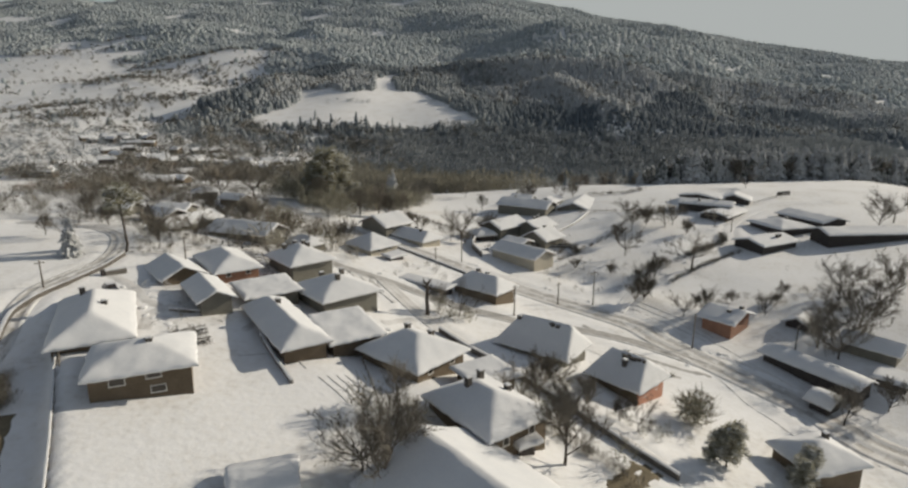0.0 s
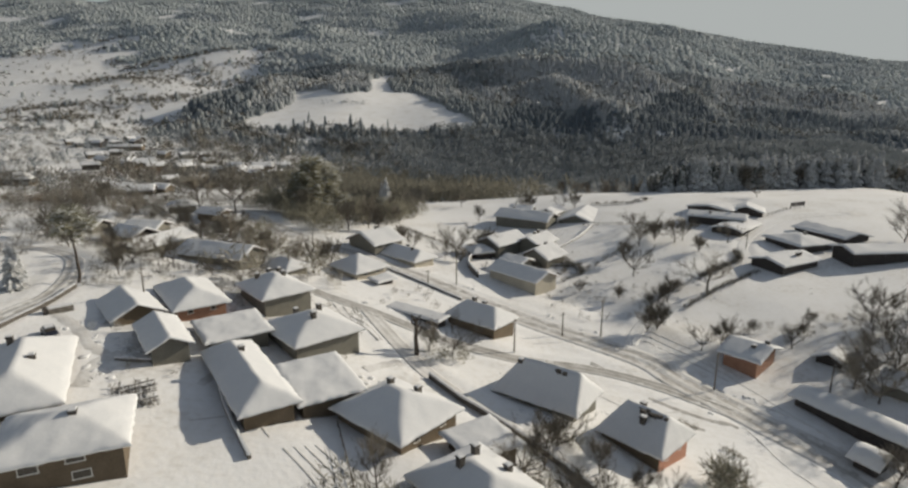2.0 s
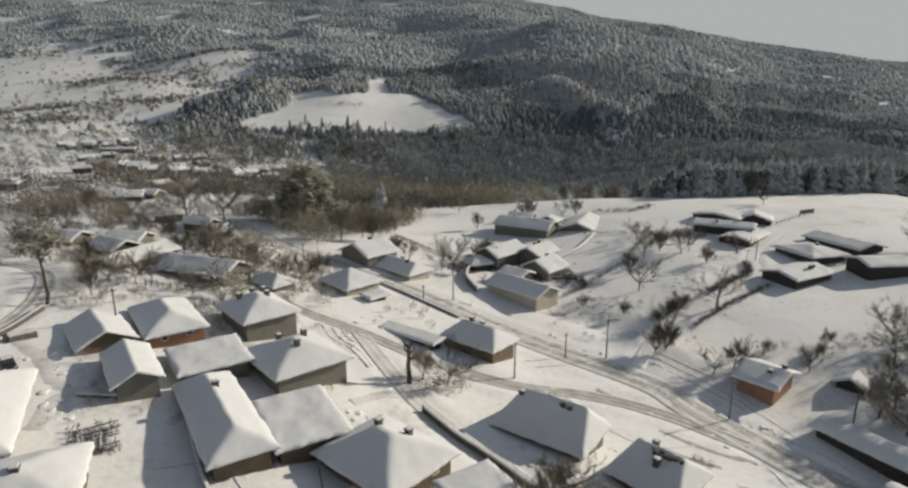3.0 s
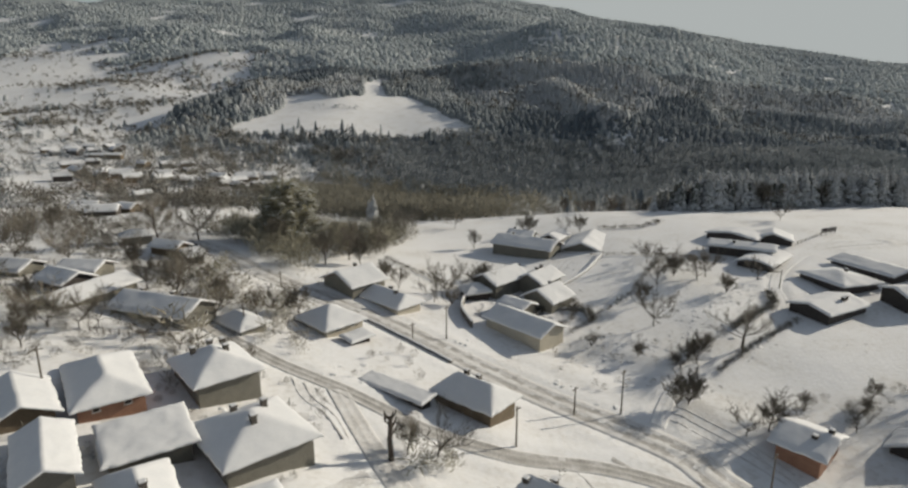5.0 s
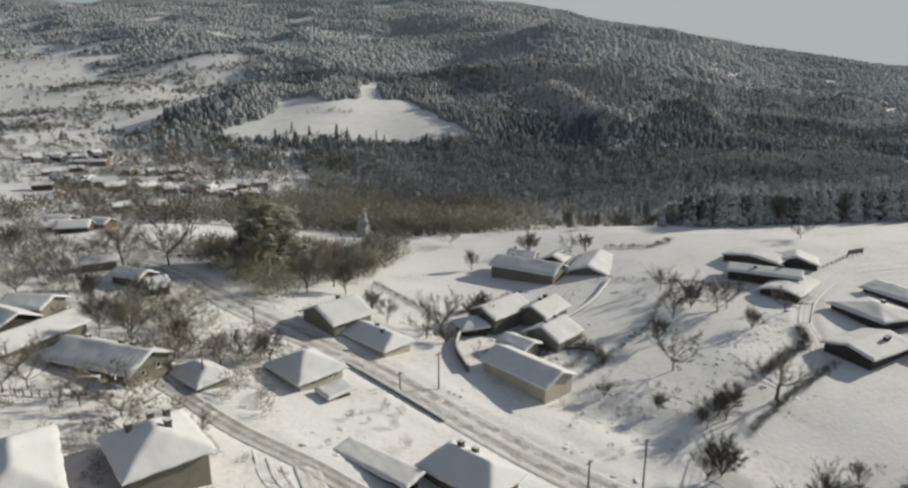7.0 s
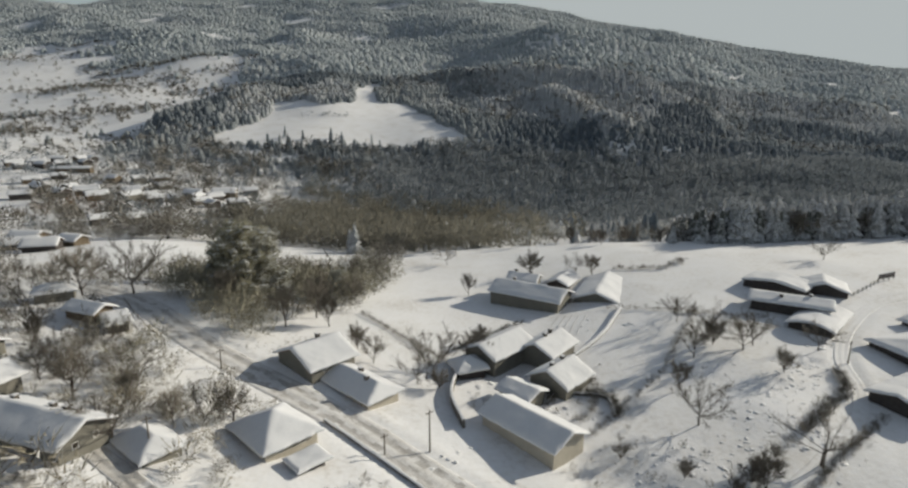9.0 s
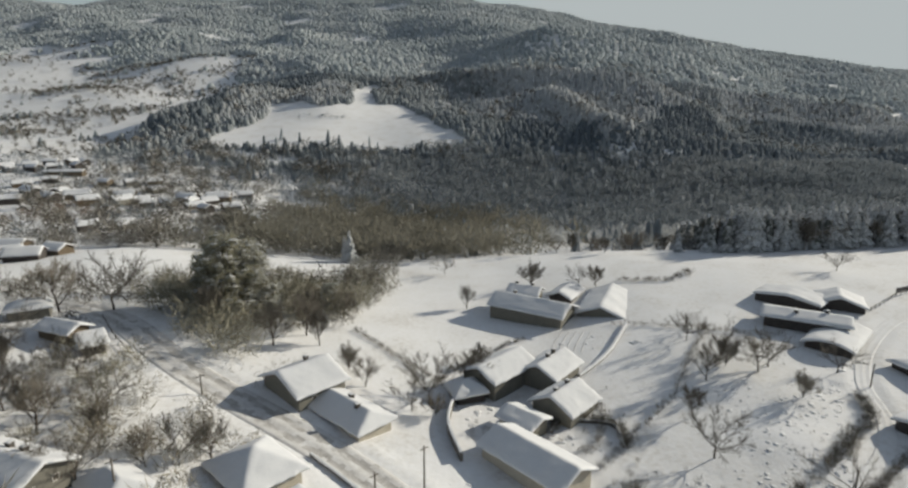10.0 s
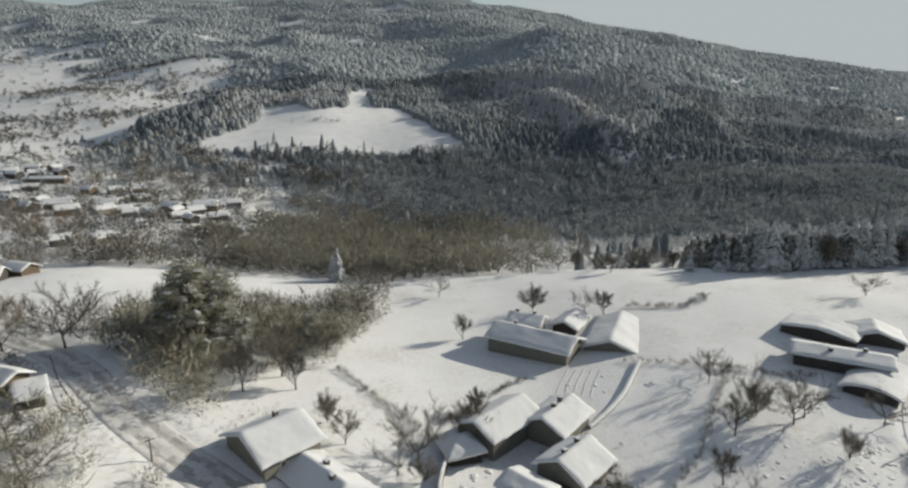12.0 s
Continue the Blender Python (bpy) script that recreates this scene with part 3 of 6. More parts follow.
two = lambda side, L, h, w=1.0, hh=1.2: [(side, -L / 4, h, w, hh), (side, L / 4, h, w, hh)]
house("house", "two-storey brown house with white-framed windows under thick snow", -38.4, 67.4, 11.9, 10.4, 24, 10.8, "hip", False, 0.36, BROWN, snow=0.5, chimneys=[(1.0, -0.6, 0.5)], windows=[(0, -2.5, 2.15, 1.7, 1.2), (0, 1.35, 2.5, 1.7, 1.3), (0, 1.7, 0.45, 1.7, 0.95), (3, 1.5, 2.4, 1.2, 1.1)])
house("house", "broad dark-walled house under a rounded snow roof", -51.4, 79.6, 10.0, 20.5, 28, 11.0, "hip", True, 0.50, BROWN, snow=0.5, chimneys=[(-1.5, 5.5, 1.2), (1.5, -1, 0.7)])
house("cottage", "small gabled cottage half in shade", -50.8, 103.5, 7.6, 11.5, 40, 11.1, "gable", True, 0.5, BROWN)
house("house", "red-brown house with a hipped snow roof", -43.8, 109.9, 8.6, 15.5, 36, 11.0, "hip", True, 0.45, BRICK, windows=two(0, 7, 1.2, 0.9, 0.9))
house("cottage", "small steep cottage with a grey gable", -40.6, 92.9, 5.8, 12.0, 35, 10.8, "gable", True, 0.5, GREY)
house("house", "grey two-storey house with clustered roof chimneys", -31.2, 115.8, 9.6, 11.6, 41, 10.3, "hip", False, 0.5, GREY, chimneys=[(-2.2, 2.2, 0.9), (0.4, 2.8, 0.9), (2.2, 2.6, 1.0), (1.4, -0.8, 0.9)], windows=two(1, 9, 1.9))
house("house", "large grey-green two-storey house with hipped snow roof", -21.2, 101.0, 11.4, 12.0, 40, 8.5, "hip", False, 0.44, GREY, chimneys=[(-0.5, -1.8, 1.0), (2.2, 1.6, 1.0), (-1.0, 3.2, 0.9)], windows=two(1, 9, 1.8))
house("shed", "low flat-roofed shed between the houses", -33.0, 99.0, 9.6, 9.0, 34, 9.2, "shed", False, 0.05, GREY, snow=0.5)
house("house", "long narrow house with a grey gable", -26.0, 84.6, 7.0, 21.0, 33, 8.5, "hip", True, 0.52, BROWN, chimneys=[(0.4, 3.5, 0.7)], ends=1.1)
house("shed", "flat-roofed annex with snow to its edges", -16.6, 84.8, 8.5, 10.8, 31, 7.5, "shed", False, 0.07, BROWN, snow=0.5)
house("house", "broad low house with hipped snow roof", -6.0, 80.0, 10.6, 12.4, 49, 6.1, "hip", False, 0.50, BROWN, chimneys=[(0.6, 1.6, 0.8), (2.2, -1.6, 0.8)], windows=two(0, 9, 1.8))
house("shed", "flat-roofed annex beside the alley", 4.4, 75.2, 7.0, 6.5, 33, 4.7, "shed", False, 0.05, BROWN, snow=0.45)
house("house", "big house under a broad blue-shaded snow roof", 3.9, 65.4, 9.8, 13.0, 37, 5.3, "hip", True, 0.48, BROWN, chimneys=[(-1.2, 2.0, 1.1), (1.4, 2.8, 1.1), (2.8, -0.8, 0.8)], windows=two(0, 8, 1.9))
house("house", "gabled house with one sunlit snow slope", 0.7, 51.0, 15.6, 15.2, 39, 3.9, "gable", True, 0.46, CREAM, over=0.7)
steep_house = house("house", "steep hipped house with a grey wall", 15.2, 94.6, 9.0, 13.6, 54, 0.9, "hip", True, 0.86, GREY, ends=(3.2, 1.8), chimneys=[(2.4, 2.0, 0.9), (2.6, -1.0, 0.7), (-0.6, 4.2, 0.4)], windows=two(1, 7, 1.3, 0.9, 1.0))
orange_house = house("house", "orange brick house with half-melted snow roof", 27.2, 85.6, 8.8, 9.6, 43, -0.5, "hip", True, 0.72, BROWN, ends=(2.8, 2.3), facade=[(0, ORANGE)], chimneys=[(-1.8, -0.6, 0.9), (2.6, 1.8, 0.9)], windows=two(0, 7, 1.5, 0.8, 1.5))
house("house", "old house with a dark wall among brown scrub", -225.0, 321.0, 16.0, 11.0, 12, land_at(-225.0, 321.0) + 3.5, "hip", False, 0.5, BROWN, group="far hamlet")
house("house", "red brick house with a sloping snow roof", 56.3, 115.2, 7.6, 9.6, -49, -2.0, "gable", False, 0.34, BRICK, snow=0.32, over=0.8, chimneys=[(2.6, 0.8, 0.7), (1.2, -1.6, 0.4)])
house("house", "cottage with a dark porch beside the road", 6.5, 121.7, 7.6, 12.2, 50, 2.4, "hip", True, 0.60, BROWN, ends=1.4, chimneys=[(0.6, 2.0, 0.9), (1.4, 0.2, 0.7)], windows=two(1, 7, 1.5, 0.9, 1.0))
house("house", "house with a broad sunlit snow slope", -20.3, 173.6, 10.6, 12.4, 46, 5.3, "gable", False, 0.42, GREY, chimneys=[(1.5, 1.5, 0.9)], windows=two(0, 7, 1.6, 0.9, 1.0))
house("house", "long low roadside house with cream gable", -11.3, 166.4, 7.8, 15.0, 46, 2.8, "hip", True, 0.48, CREAM, ends=(2.2, 1.6), chimneys=[(-0.6, -3.2, 0.7), (1.0, 0.4, 0.7)], windows=two(0, 6, 1.2, 0.8, 0.8))
house("cottage", "small cottage below the road", -21.0, 147.4, 9.4, 11.0, 45, 5.2, "hip", False, 0.48, CREAM, ends=1.2, windows=two(0, 7, 1.4, 0.9, 0.9))
house("cottage", "small hipped hut half buried on the bank", -36.0, 140.6, 9.0, 6.2, -40, 7.3, "hip", False, 0.5, GREY, ends=1.1)
house("shed", "lean-to under a lump of snow", -14.8, 141.6, 5.0, 3.5, 45, 3.6, "shed", False, 0.1, DARK, snow=0.5)
house("barn", "long low barn with pale walls and a shaded snow slope", 18.6, 155.4, 8.6, 16.4, 41, 1.0, "gable", True, 0.42, CREAM)
house("house", "farmhouse with a joined snow roof", 15.8, 183.6, 13.4, 9.0, 45, 2.4, "gable", False, 0.45, GREY)
house("house", "farmhouse wing with two chimneys", 26.2, 185.0, 11.0, 8.6, 50, 1.9, "gable", False, 0.45, GREY, chimneys=[(1.5, 0.4, 0.9), (-1, 0.2, 0.7)])
house("barn", "farmyard barn with chimney pipes", 26.6, 172.8, 9.4, 9.2, 46, 1.0, "gable", False, 0.52, GREY, chimneys=[(1.6, 0.6, 0.7), (-2.4, 0.4, 0.6)])
house("shed", "domed snow-covered farm shed", 18.4, 166.8, 6.0, 7.5, 46, 1.0, "gable", True, 0.35, GREY)
house("shed", "round-topped haystack shed under snow", 9.0, 177.5, 6.5, 6.0, 20, 0.9, "hip", False, 0.5, DARK, snow=0.6)
house("barn", "long shaded barn at the field's edge", 27.4, 219.0, 20.5, 10.5, -33, 2.5, "gable", False, 0.40, GREY, chimneys=[(-5.5, 1.2, 0.8)])
house("barn", "low barn whose snow slope runs into the field", 47.6, 223.0, 21.0, 12.5, 66, 1.5, "gable", False, 0.38, GREY, snow=0.5)
house("shed", "small barn behind the shaded barn with a chimney", 27.0, 229.5, 9.0, 7.0, -25, 3.0, "gable", False, 0.42, GREY, chimneys=[(-2.6, 0.5, 0.7), (1.8, 0.6, 0.7)])
house("shed", "dark-gabled shed half buried behind the barns", 38.5, 231.0, 11.0, 7.0, 58, 2.0, "gable", False, 0.45, DARK, snow=0.5, roofmat=DARK)
house("barn", "dark timber barn with drooping snow roof", 89.4, 193.4, 16.5, 9.6, 45, 4.4, "arch", False, 0.30, DARK, roofmat=DARK)
house("barn", "dark open-sided cattle barn", 86.5, 200.4, 17.5, 8.0, -30, 6.3, "gable", False, 0.26, DARK, chimneys=[(-2, -1.5, 0.6), (4, 0.4, 0.6)], roofmat=DARK)
house("barn", "dark hilltop barn with a long open front", 91.5, 214.5, 9.0, 15.0, 43, 6.5, "gable", False, 0.14, DARK, roofmat=DARK, over=0.3, snow=0.5)
house("barn", "dark hilltop barn with a peaked front", 101.5, 212.0, 9.0, 11.0, 62, 6.0, "gable", False, 0.34, DARK, roofmat=DARK, over=0.3, snow=0.5)
house("barn", "low barn with two pipes on its snow roof", 87.6, 161.6, 15.0, 10.0, 27, 2.6, "gable", False, 0.25, DARK, chimneys=[(1.6, -2.2, 0.9), (2.8, -2.0, 0.9)], roofmat=DARK)
house("barn", "low farm building with snow roof", 100.0, 177.4, 12.3, 13.6, 16, 3.9, "hip", False, 0.25, DARK, chimneys=[(2, 0, 0.7)], roofmat=DARK)
house("barn", "long shallow barn covered in snow", 113.5, 184.5, 18.0, 10.0, -72, 4.7, "gable", False, 0.25, DARK, roofmat=DARK)
house("barn", "long dark stable under the hill", 117.0, 164.0, 28.0, 9.0, 4, 4.7, "gable", False, 0.25, DARK, roofmat=DARK)
house("shed", "very long narrow shed with dark open side", 63.9, 96.4, 17.6, 5.4, -61.5, -4.6, "arch", False, 0.42, DARK, snow=0.45, roofmat=DARK)
house("barn", "dark barn behind the long shed with a lit gable", 78.4, 102.6, 10.0, 6.8, -51, -3.0, "gable", False, 0.42, GREY, roofmat=DARK)
house("shed", "low shed sunk in snow beside the dark barn", 75.4, 92.6, 5.4, 4.8, -51, land_at(75.4, 92.6) + 1.2, "shed", False, 0.08, DARK, snow=0.5, roofmat=DARK)
house("shed", "tiny shed with rounded snow cap", 60.5, 87.4, 4.6, 4.0, 30, -6.2, "arch", True, 0.6, DARK, snow=0.5, roofmat=DARK)
house("house", "low house with a half-bare roof beside conifers", 48.5, 69.8, 8.8, 8.0, 15, -4.4, "hip", False, 0.45, BROWN, chimneys=[(2, 1, 0.8)])
house("shed", "open dark shelter under snow", 72.3, 115.4, 6.8, 5.2, 41, -3.3, "gable", False, 0.5, DARK, roofmat=DARK)
house("house", "long house with icicled eave and chimneys", -50.4, 140.6, 8.8, 18.0, 70, 10.4, "gable", True, 0.45, GREY, chimneys=[(1.2, 5.5, 0.6), (1.4, -1.5, 0.7), (1.4, -4.0, 0.7)], windows=two(0, 6, 1.3, 0.9, 0.9))
house("house", "long house with a sunlit snow slope", -68.0, 147.6, 17.5, 8.0, 69, 11.0, "gable", False, 0.4, GREY)
house("barn", "old barn with open gable", -77.0, 154.8, 7.4, 10.2, 62, 11.5, "gable", True, 0.45, DARK)
house("house", "grey house with a dark boarded porch", -69.0, 184.6, 5.4, 9.4, 68, 10.8, "gable", True, 0.45, BROWN)
house("shed", "boarded shed with a snow roof", -61.8, 181.2, 4.8, 6.8, 35, 9.5, "shed", False, 0.1, DARK)
house("house", "snowed-in cottage among orchard trees", -83.5, 196.5, 8.5, 6.5, 28, 11.0, "hip", False, 0.4, GREY)
house("cottage", "cottage with a grey wall beside the hillside road", -93.0, 163.0, 9.5, 7.5, -12, 11.5, "gable", False, 0.45, GREY)
house("cottage", "cottage with a dark eave among bare trees", -78.5, 164.5, 10.0, 7.5, -8, 11.0, "gable", False, 0.4, GREY)
house("shed", "long low shed buried in snow beside the lane", -6.0, 123.2, 13.5, 3.4, -37, land_at(-6.0, 123.2) + 0.7, "shed", False, 0.05, DARK, snow=0.38)
house("shed", "small snow-topped outhouse by the big house", 8.2, 61.4, 3.2, 2.6, 30, land_at(8.2, 61.4) + 1.5, "shed", False, 0.1, DARK, snow=0.5)
house("shed", "low sheds in the orchard", -18.6, 50.4, 6.5, 5.0, 17, 6.0, "gable", False, 0.35, GREY)

bare_tiles(orange_house, -3.2, 0.6, 0.5, -0.5 - land_at(27.2, 85.6) + 3.35, 13, 3)
bare_tiles(steep_house, -3.6, -1.4, 0.4, 0.9 - land_at(15.2, 94.6) + 4.0, 6, 4)

# ---- the far hamlet across the hollow ----
rng = random.Random(11)
HAMLET = [(-291, 505), (-283, 497), (-274, 505), (-273, 524), (-267, 529), (-262, 513), (-299, 516), (-306, 500), (-286, 521), (-296, 491), (-239, 428), (-227, 435), (-248, 437), (-205, 475), (-194, 485),
          (-219, 470), (-183, 462), (-166, 415), (-174, 425), (-157, 421), (-148, 430), (-140, 438), (-131, 411), (-141, 419), (-122, 426), (-128, 470), (-236, 404), (-150, 330), (-138, 338), (-190, 440), (-262, 452), (-254, 468)]
LARGE = [(-212, 427, 14, 10, 28, BROWN), (-222, 416, 12, 9, -22, DARK), (-198, 412, 12, 9, 40, BROWN), (-153, 440, 13, 9, -18, DARK), (-138, 450, 15, 11, 12, BROWN), (-182, 418, 12, 9, 60, GREY),
         (-130, 262, 11, 8, 14, DARK), (-126, 272, 9, 7, -18, BROWN), (-141, 268, 11, 7, 20, DARK), (-150, 284, 12, 8, -5, BROWN)]
for hx, hy in HAMLET:
    hl = rng.uniform(7.5, 11.5)
    house(rng.choice(["house", "house", "cottage", "barn"]), rng.choice(["far village house with a snow roof", "low far barn with snow roof and dark wall", "distant snow-roofed cottage among bare trees"]),
          hx, hy, hl, rng.uniform(6.5, 9), rng.choice([-32, -12, 15, 70, 35, 50]) + rng.uniform(-8, 8), land_at(hx, hy) + rng.uniform(2.4, 3.6), "gable", False, 0.46, rng.choice([DARK, BROWN, GREY, DARK]), group="far hamlet", res=11)
for hx, hy, hl, hw, yaw, hm in LARGE:
    house("house", "broad far farmhouse with a deep snow roof", hx, hy, hl, hw, yaw, land_at(hx, hy) + (2.3 if hy < 300 else 3.4), "gable", False, 0.48, hm, group="far hamlet", res=11)
HAMLET += [h[:2] for h in LARGE]
house("barn", "long far barn with a level snow roof", -258, 490, 27, 7.5, 5, land_at(-258, 486) + 3.0, "gable", False, 0.3, BROWN, group="far hamlet", res=13)


# ---- trees ----
def tube(V, F, p, q, r0, r1, n):
    """A tapered branch from p to q with n sides."""
    d = (q - p).normalized()
    a = d.orthogonal().normalized()
    b = d.cross(a)
    k = len(V)
    for c, r in ((p, r0), (q, r1)):
        for i in range(n):
            w = 6.2832 * i / n
            V.append(c + a * (math.cos(w) * r) + b * (math.sin(w) * r))
    for i in range(n):
        j = (i + 1) % n
        F.append((k + i, k + j, k + n + j))
        F.append((k + i, k + n + j, k + n + i))


def bare_tree(seed, height=8.0, spread=0.8, limbs=9, forked=False, stem=0.2, fine=1.0):
    """Meshes of a leafless tree: its trunk with the limbs, and its crown of twigs. forked: limbs arch out of a short trunk."""
    r = random.Random(seed)
    TV, TF, CV, CF = [], [], [], []

    def jitter(d, amount):
        return (d + Vector((r.uniform(-1, 1), r.uniform(-1, 1), r.uniform(-0.7, 1))) * amount).normalized()

    def twig(p, d, length, width):
        q = p + d * length
        a = d.orthogonal().normalized() * width
        k = len(CV)
        CV.extend([p - a, p + a, q])
        CF.append((k, k + 1, k + 2))

    def spray(p, d, length):
        """A thin bough of the third order with its twigs."""
        q = p + d * length
        twig(p, d, length, 0.0035 * height)
        for _ in range(int(3.6 * fine + r.random())):
            f = r.uniform(0.25, 1.0)
            twig(p.lerp(q, f), jitter(d, 0.75), length * r.uniform(0.35, 0.85), 0.0020 * height)

    def limb(p, d, length, rad, order):
        n = 4
        for i in range(n):
            q = p + d * (length / n)
            f0, f1 = 1 - i / n * 0.75, 1 - (i + 1) / n * 0.75
            tube(TV if order == 1 else CV, TF if order == 1 else CF, p, q, rad * f0, rad * f1, 4 if order == 1 else 3)
            p = q
            if order == 1 and i > 0:
                for _ in range(2):
                    limb(p, jitter(d, 0.85), length * r.uniform(0.35, 0.6), rad * f1 * 0.55, 2)
            for _ in range(int((1.0 if order == 1 else 2.2) * fine + r.random())):
                spray(p, jitter(d, 0.8), height * r.uniform(0.07, 0.14))
            d = (jitter(d, 0.24) + Vector((0, 0, 0.05 if forked else 0.10))).normalized()

    p, d = Vector((0, 0, -0.3)), jitter(Vector((0, 0, 1)), 0.08)
    knots, rise = [p], (stem if forked else 0.62) * height / 5
    for i in range(5):
        q = p + d * (rise + (0.3 if i == 0 else 0))
        thin = 0.45 if forked else 0.88
        tube(TV, TF, p, q, height * 0.021 * (1 - thin * i / 5), height * 0.021 * (1 - thin * (i + 1) / 5), 6)
        p, d = q, (jitter(d, 0.14) + Vector((0, 0, 0.2))).normalized()
        knots.append(q)
    for i in range(limbs):
        w = 2.4 * i + r.uniform(-0.5, 0.5)
        if forked:
            k, up, reach = knots[5] if i % 3 else knots[4], r.uniform(0.35, 1.5), height * r.uniform(0.50, 0.66)
        else:
            f = 0.28 + 0.72 * i / limbs
            k, up, reach = knots[max(1, int(f * 5))], r.uniform(0.4, 1.0) + 0.5 * f, height * r.uniform(0.34, 0.5) * (1.15 - 0.45 * f)
        limb(k, Vector((math.cos(w) * spread, math.sin(w) * spread, up)).normalized(), reach, height * 0.010, 1)
    return big_mesh("trunk", [tuple(v) for v in TV], TF, BARK, True), big_mesh("crown", [tuple(v) for v in CV], CF, TWIG)


def conifer(seed, height=10.0, radius=0.24, whorls=13, arms=9, lean=0.0):
    """Meshes of a snowy conifer: trunk, and a crown of drooping boughs."""
    r = random.Random(seed)
    TV, TF, CV, CF = [], [], [], []
    tube(TV, TF, Vector((0, 0, -0.3)), Vector((lean, 0, height * 0.97)), height * 0.018, 0.02, 6)
    for k in range(whorls):
        z = height * (0.10 + 0.88 * k / whorls)
        reach = height * radius * (1 - k / whorls) ** 0.8 * r.uniform(0.8, 1.15) + 0.15
        for a in range(arms):
            w = 6.2832 * (a + r.random()) / arms
            o = Vector((math.cos(w), math.sin(w), 0))
            s = Vector((-o.y, o.x, 0))
            L = reach * r.uniform(0.6, 1.2)
            wd = L * r.uniform(0.26, 0.42)
            zz = z + r.uniform(-0.03, 0.03) * height
            base = len(CV)
            c = Vector((lean * z / height, 0, zz))
            CV.extend([c + Vector((0, 0, 0.12 * L)), c + o * L * 0.5 + s * wd + Vector((0, 0, -0.12 * L)), c + o * L * 0.55 + Vector((0, 0, 0.06 * L)), c + o * L * 0.5 - s * wd + Vector((0, 0, -0.12 * L)),
                       c + o * L + Vector((0, 0, -0.34 * L)), c + o * L * 0.8 + s * wd * 0.7 + Vector((0, 0, -0.36 * L)), c + o * L * 0.8 - s * wd * 0.7 + Vector((0, 0, -0.36 * L))])
            CF.extend([(base, base + 1, base + 2), (base, base + 2, base + 3), (base + 1, base + 5, base + 2), (base + 2, base + 6, base + 3), (base + 2, base + 5, base + 4), (base + 2, base + 4, base + 6)])
    return big_mesh("trunk", [tuple(v) for v in TV], TF, BARK, True), big_mesh("crown", [tuple(v) for v in CV], CF, NEEDLE)


def pine(seed, height=14.0, bare=0.5, clumps=26):
    """Meshes of an old pine: a bent trunk with snow-laden needle clumps above."""
    r = random.Random(seed)
    TV, TF, CV, CF = [], [], [], []
    p = Vector((0, 0, -0.3))
    knots = [p]
    for i in range(7):
        q = p + Vector((r.uniform(-0.03, 0.03) * height, r.uniform(-0.03, 0.03) * height, height / 7))
        tube(TV, TF, p, q, height * 0.022 * (1 - i / 9), height * 0.022 * (1 - (i + 1) / 9), 6)
        p = q
        knots.append(q)
    for c in range(clumps):
        z = bare + (1 - bare) * r.random() ** 0.8
        w = r.uniform(0, 6.28)
        reach = height * 0.40 * (1.15 - z * 0.75) * r.uniform(0.3, 1.1)
        k = knots[min(6, int(z * 7))]
        m = Vector((k.x + math.cos(w) * reach, k.y + math.sin(w) * reach, z * height + r.uniform(-0.3, 0.5)))
        tube(TV, TF, k, m, 0.07, 0.03, 4)
        size = height * r.uniform(0.035, 0.075)
        lump = bmesh.new()          # a bough's cushion of needles
        bmesh.ops.create_icosphere(lump, subdivisions=1, radius=1.0)
        b = len(CV)
        lump.verts.ensure_lookup_table()
        for v in lump.verts:
            o = v.co * r.uniform(0.65, 1.3)
            CV.append(m + Vector((o.x * size * 0.95, o.y * size * 0.95, o.z * size * 0.55)))
        for t in lump.faces:
            CF.append(tuple(b + v.index for v in t.verts))
        lump.free()
        for _ in range(56):         # sprays standing out of it
            o = Vector((r.gauss(0, 1), r.gauss(0, 1), r.gauss(0, 0.6))).normalized() * size
            d = (o + Vector((r.uniform(-1, 1), r.uniform(-1, 1), r.uniform(-1, 0.6))) * size * 0.6).normalized() * size * 1.15
            s = d.orthogonal().normalized() * size * 0.12
            b = len(CV)
            CV.extend([m + o - s, m + o + s, m + o + d])
            CF.append((b, b + 1, b + 2))
    return big_mesh("trunk", [tuple(v) for v in TV], TF, BARK, True), big_mesh("crown", [tuple(v) for v in CV], CF, PINE)


KINDS = {}
for k in range(8):
    KINDS["bare", k] = (bare_tree(20 + k, 8.0, (0.9, 1.1, 0.75, 1.2, 0.7, 1.0, 0.85, 1.15)[k], (10, 8, 11, 8, 12, 9, 10, 7)[k], k % 2 == 1, (0.2, 0.24, 0.2, 0.3, 0.2, 0.18, 0.2, 0.26)[k], 1.45), 8.0)
for k in range(3):
    KINDS["bush", k] = (bare_tree(50 + k, 4.0, 0.55, 15, True, 0.12, 1.8), 4.0)
for k in range(4):
    KINDS["fir", k] = (conifer(70 + k, 10.0, (0.24, 0.28, 0.21, 0.26)[k], (13, 12, 14, 13)[k], 10), 10.0)
for k in range(3):
    KINDS["pine", k] = (pine(90 + k, 14.0, (0.60, 0.16, 0.12)[k], (24, 92, 100)[k]), 14.0)
NAMES = {"bare": "tree", "bush": "bush", "fir": "fir_tree", "pine": "pine_tree"}
count = 0


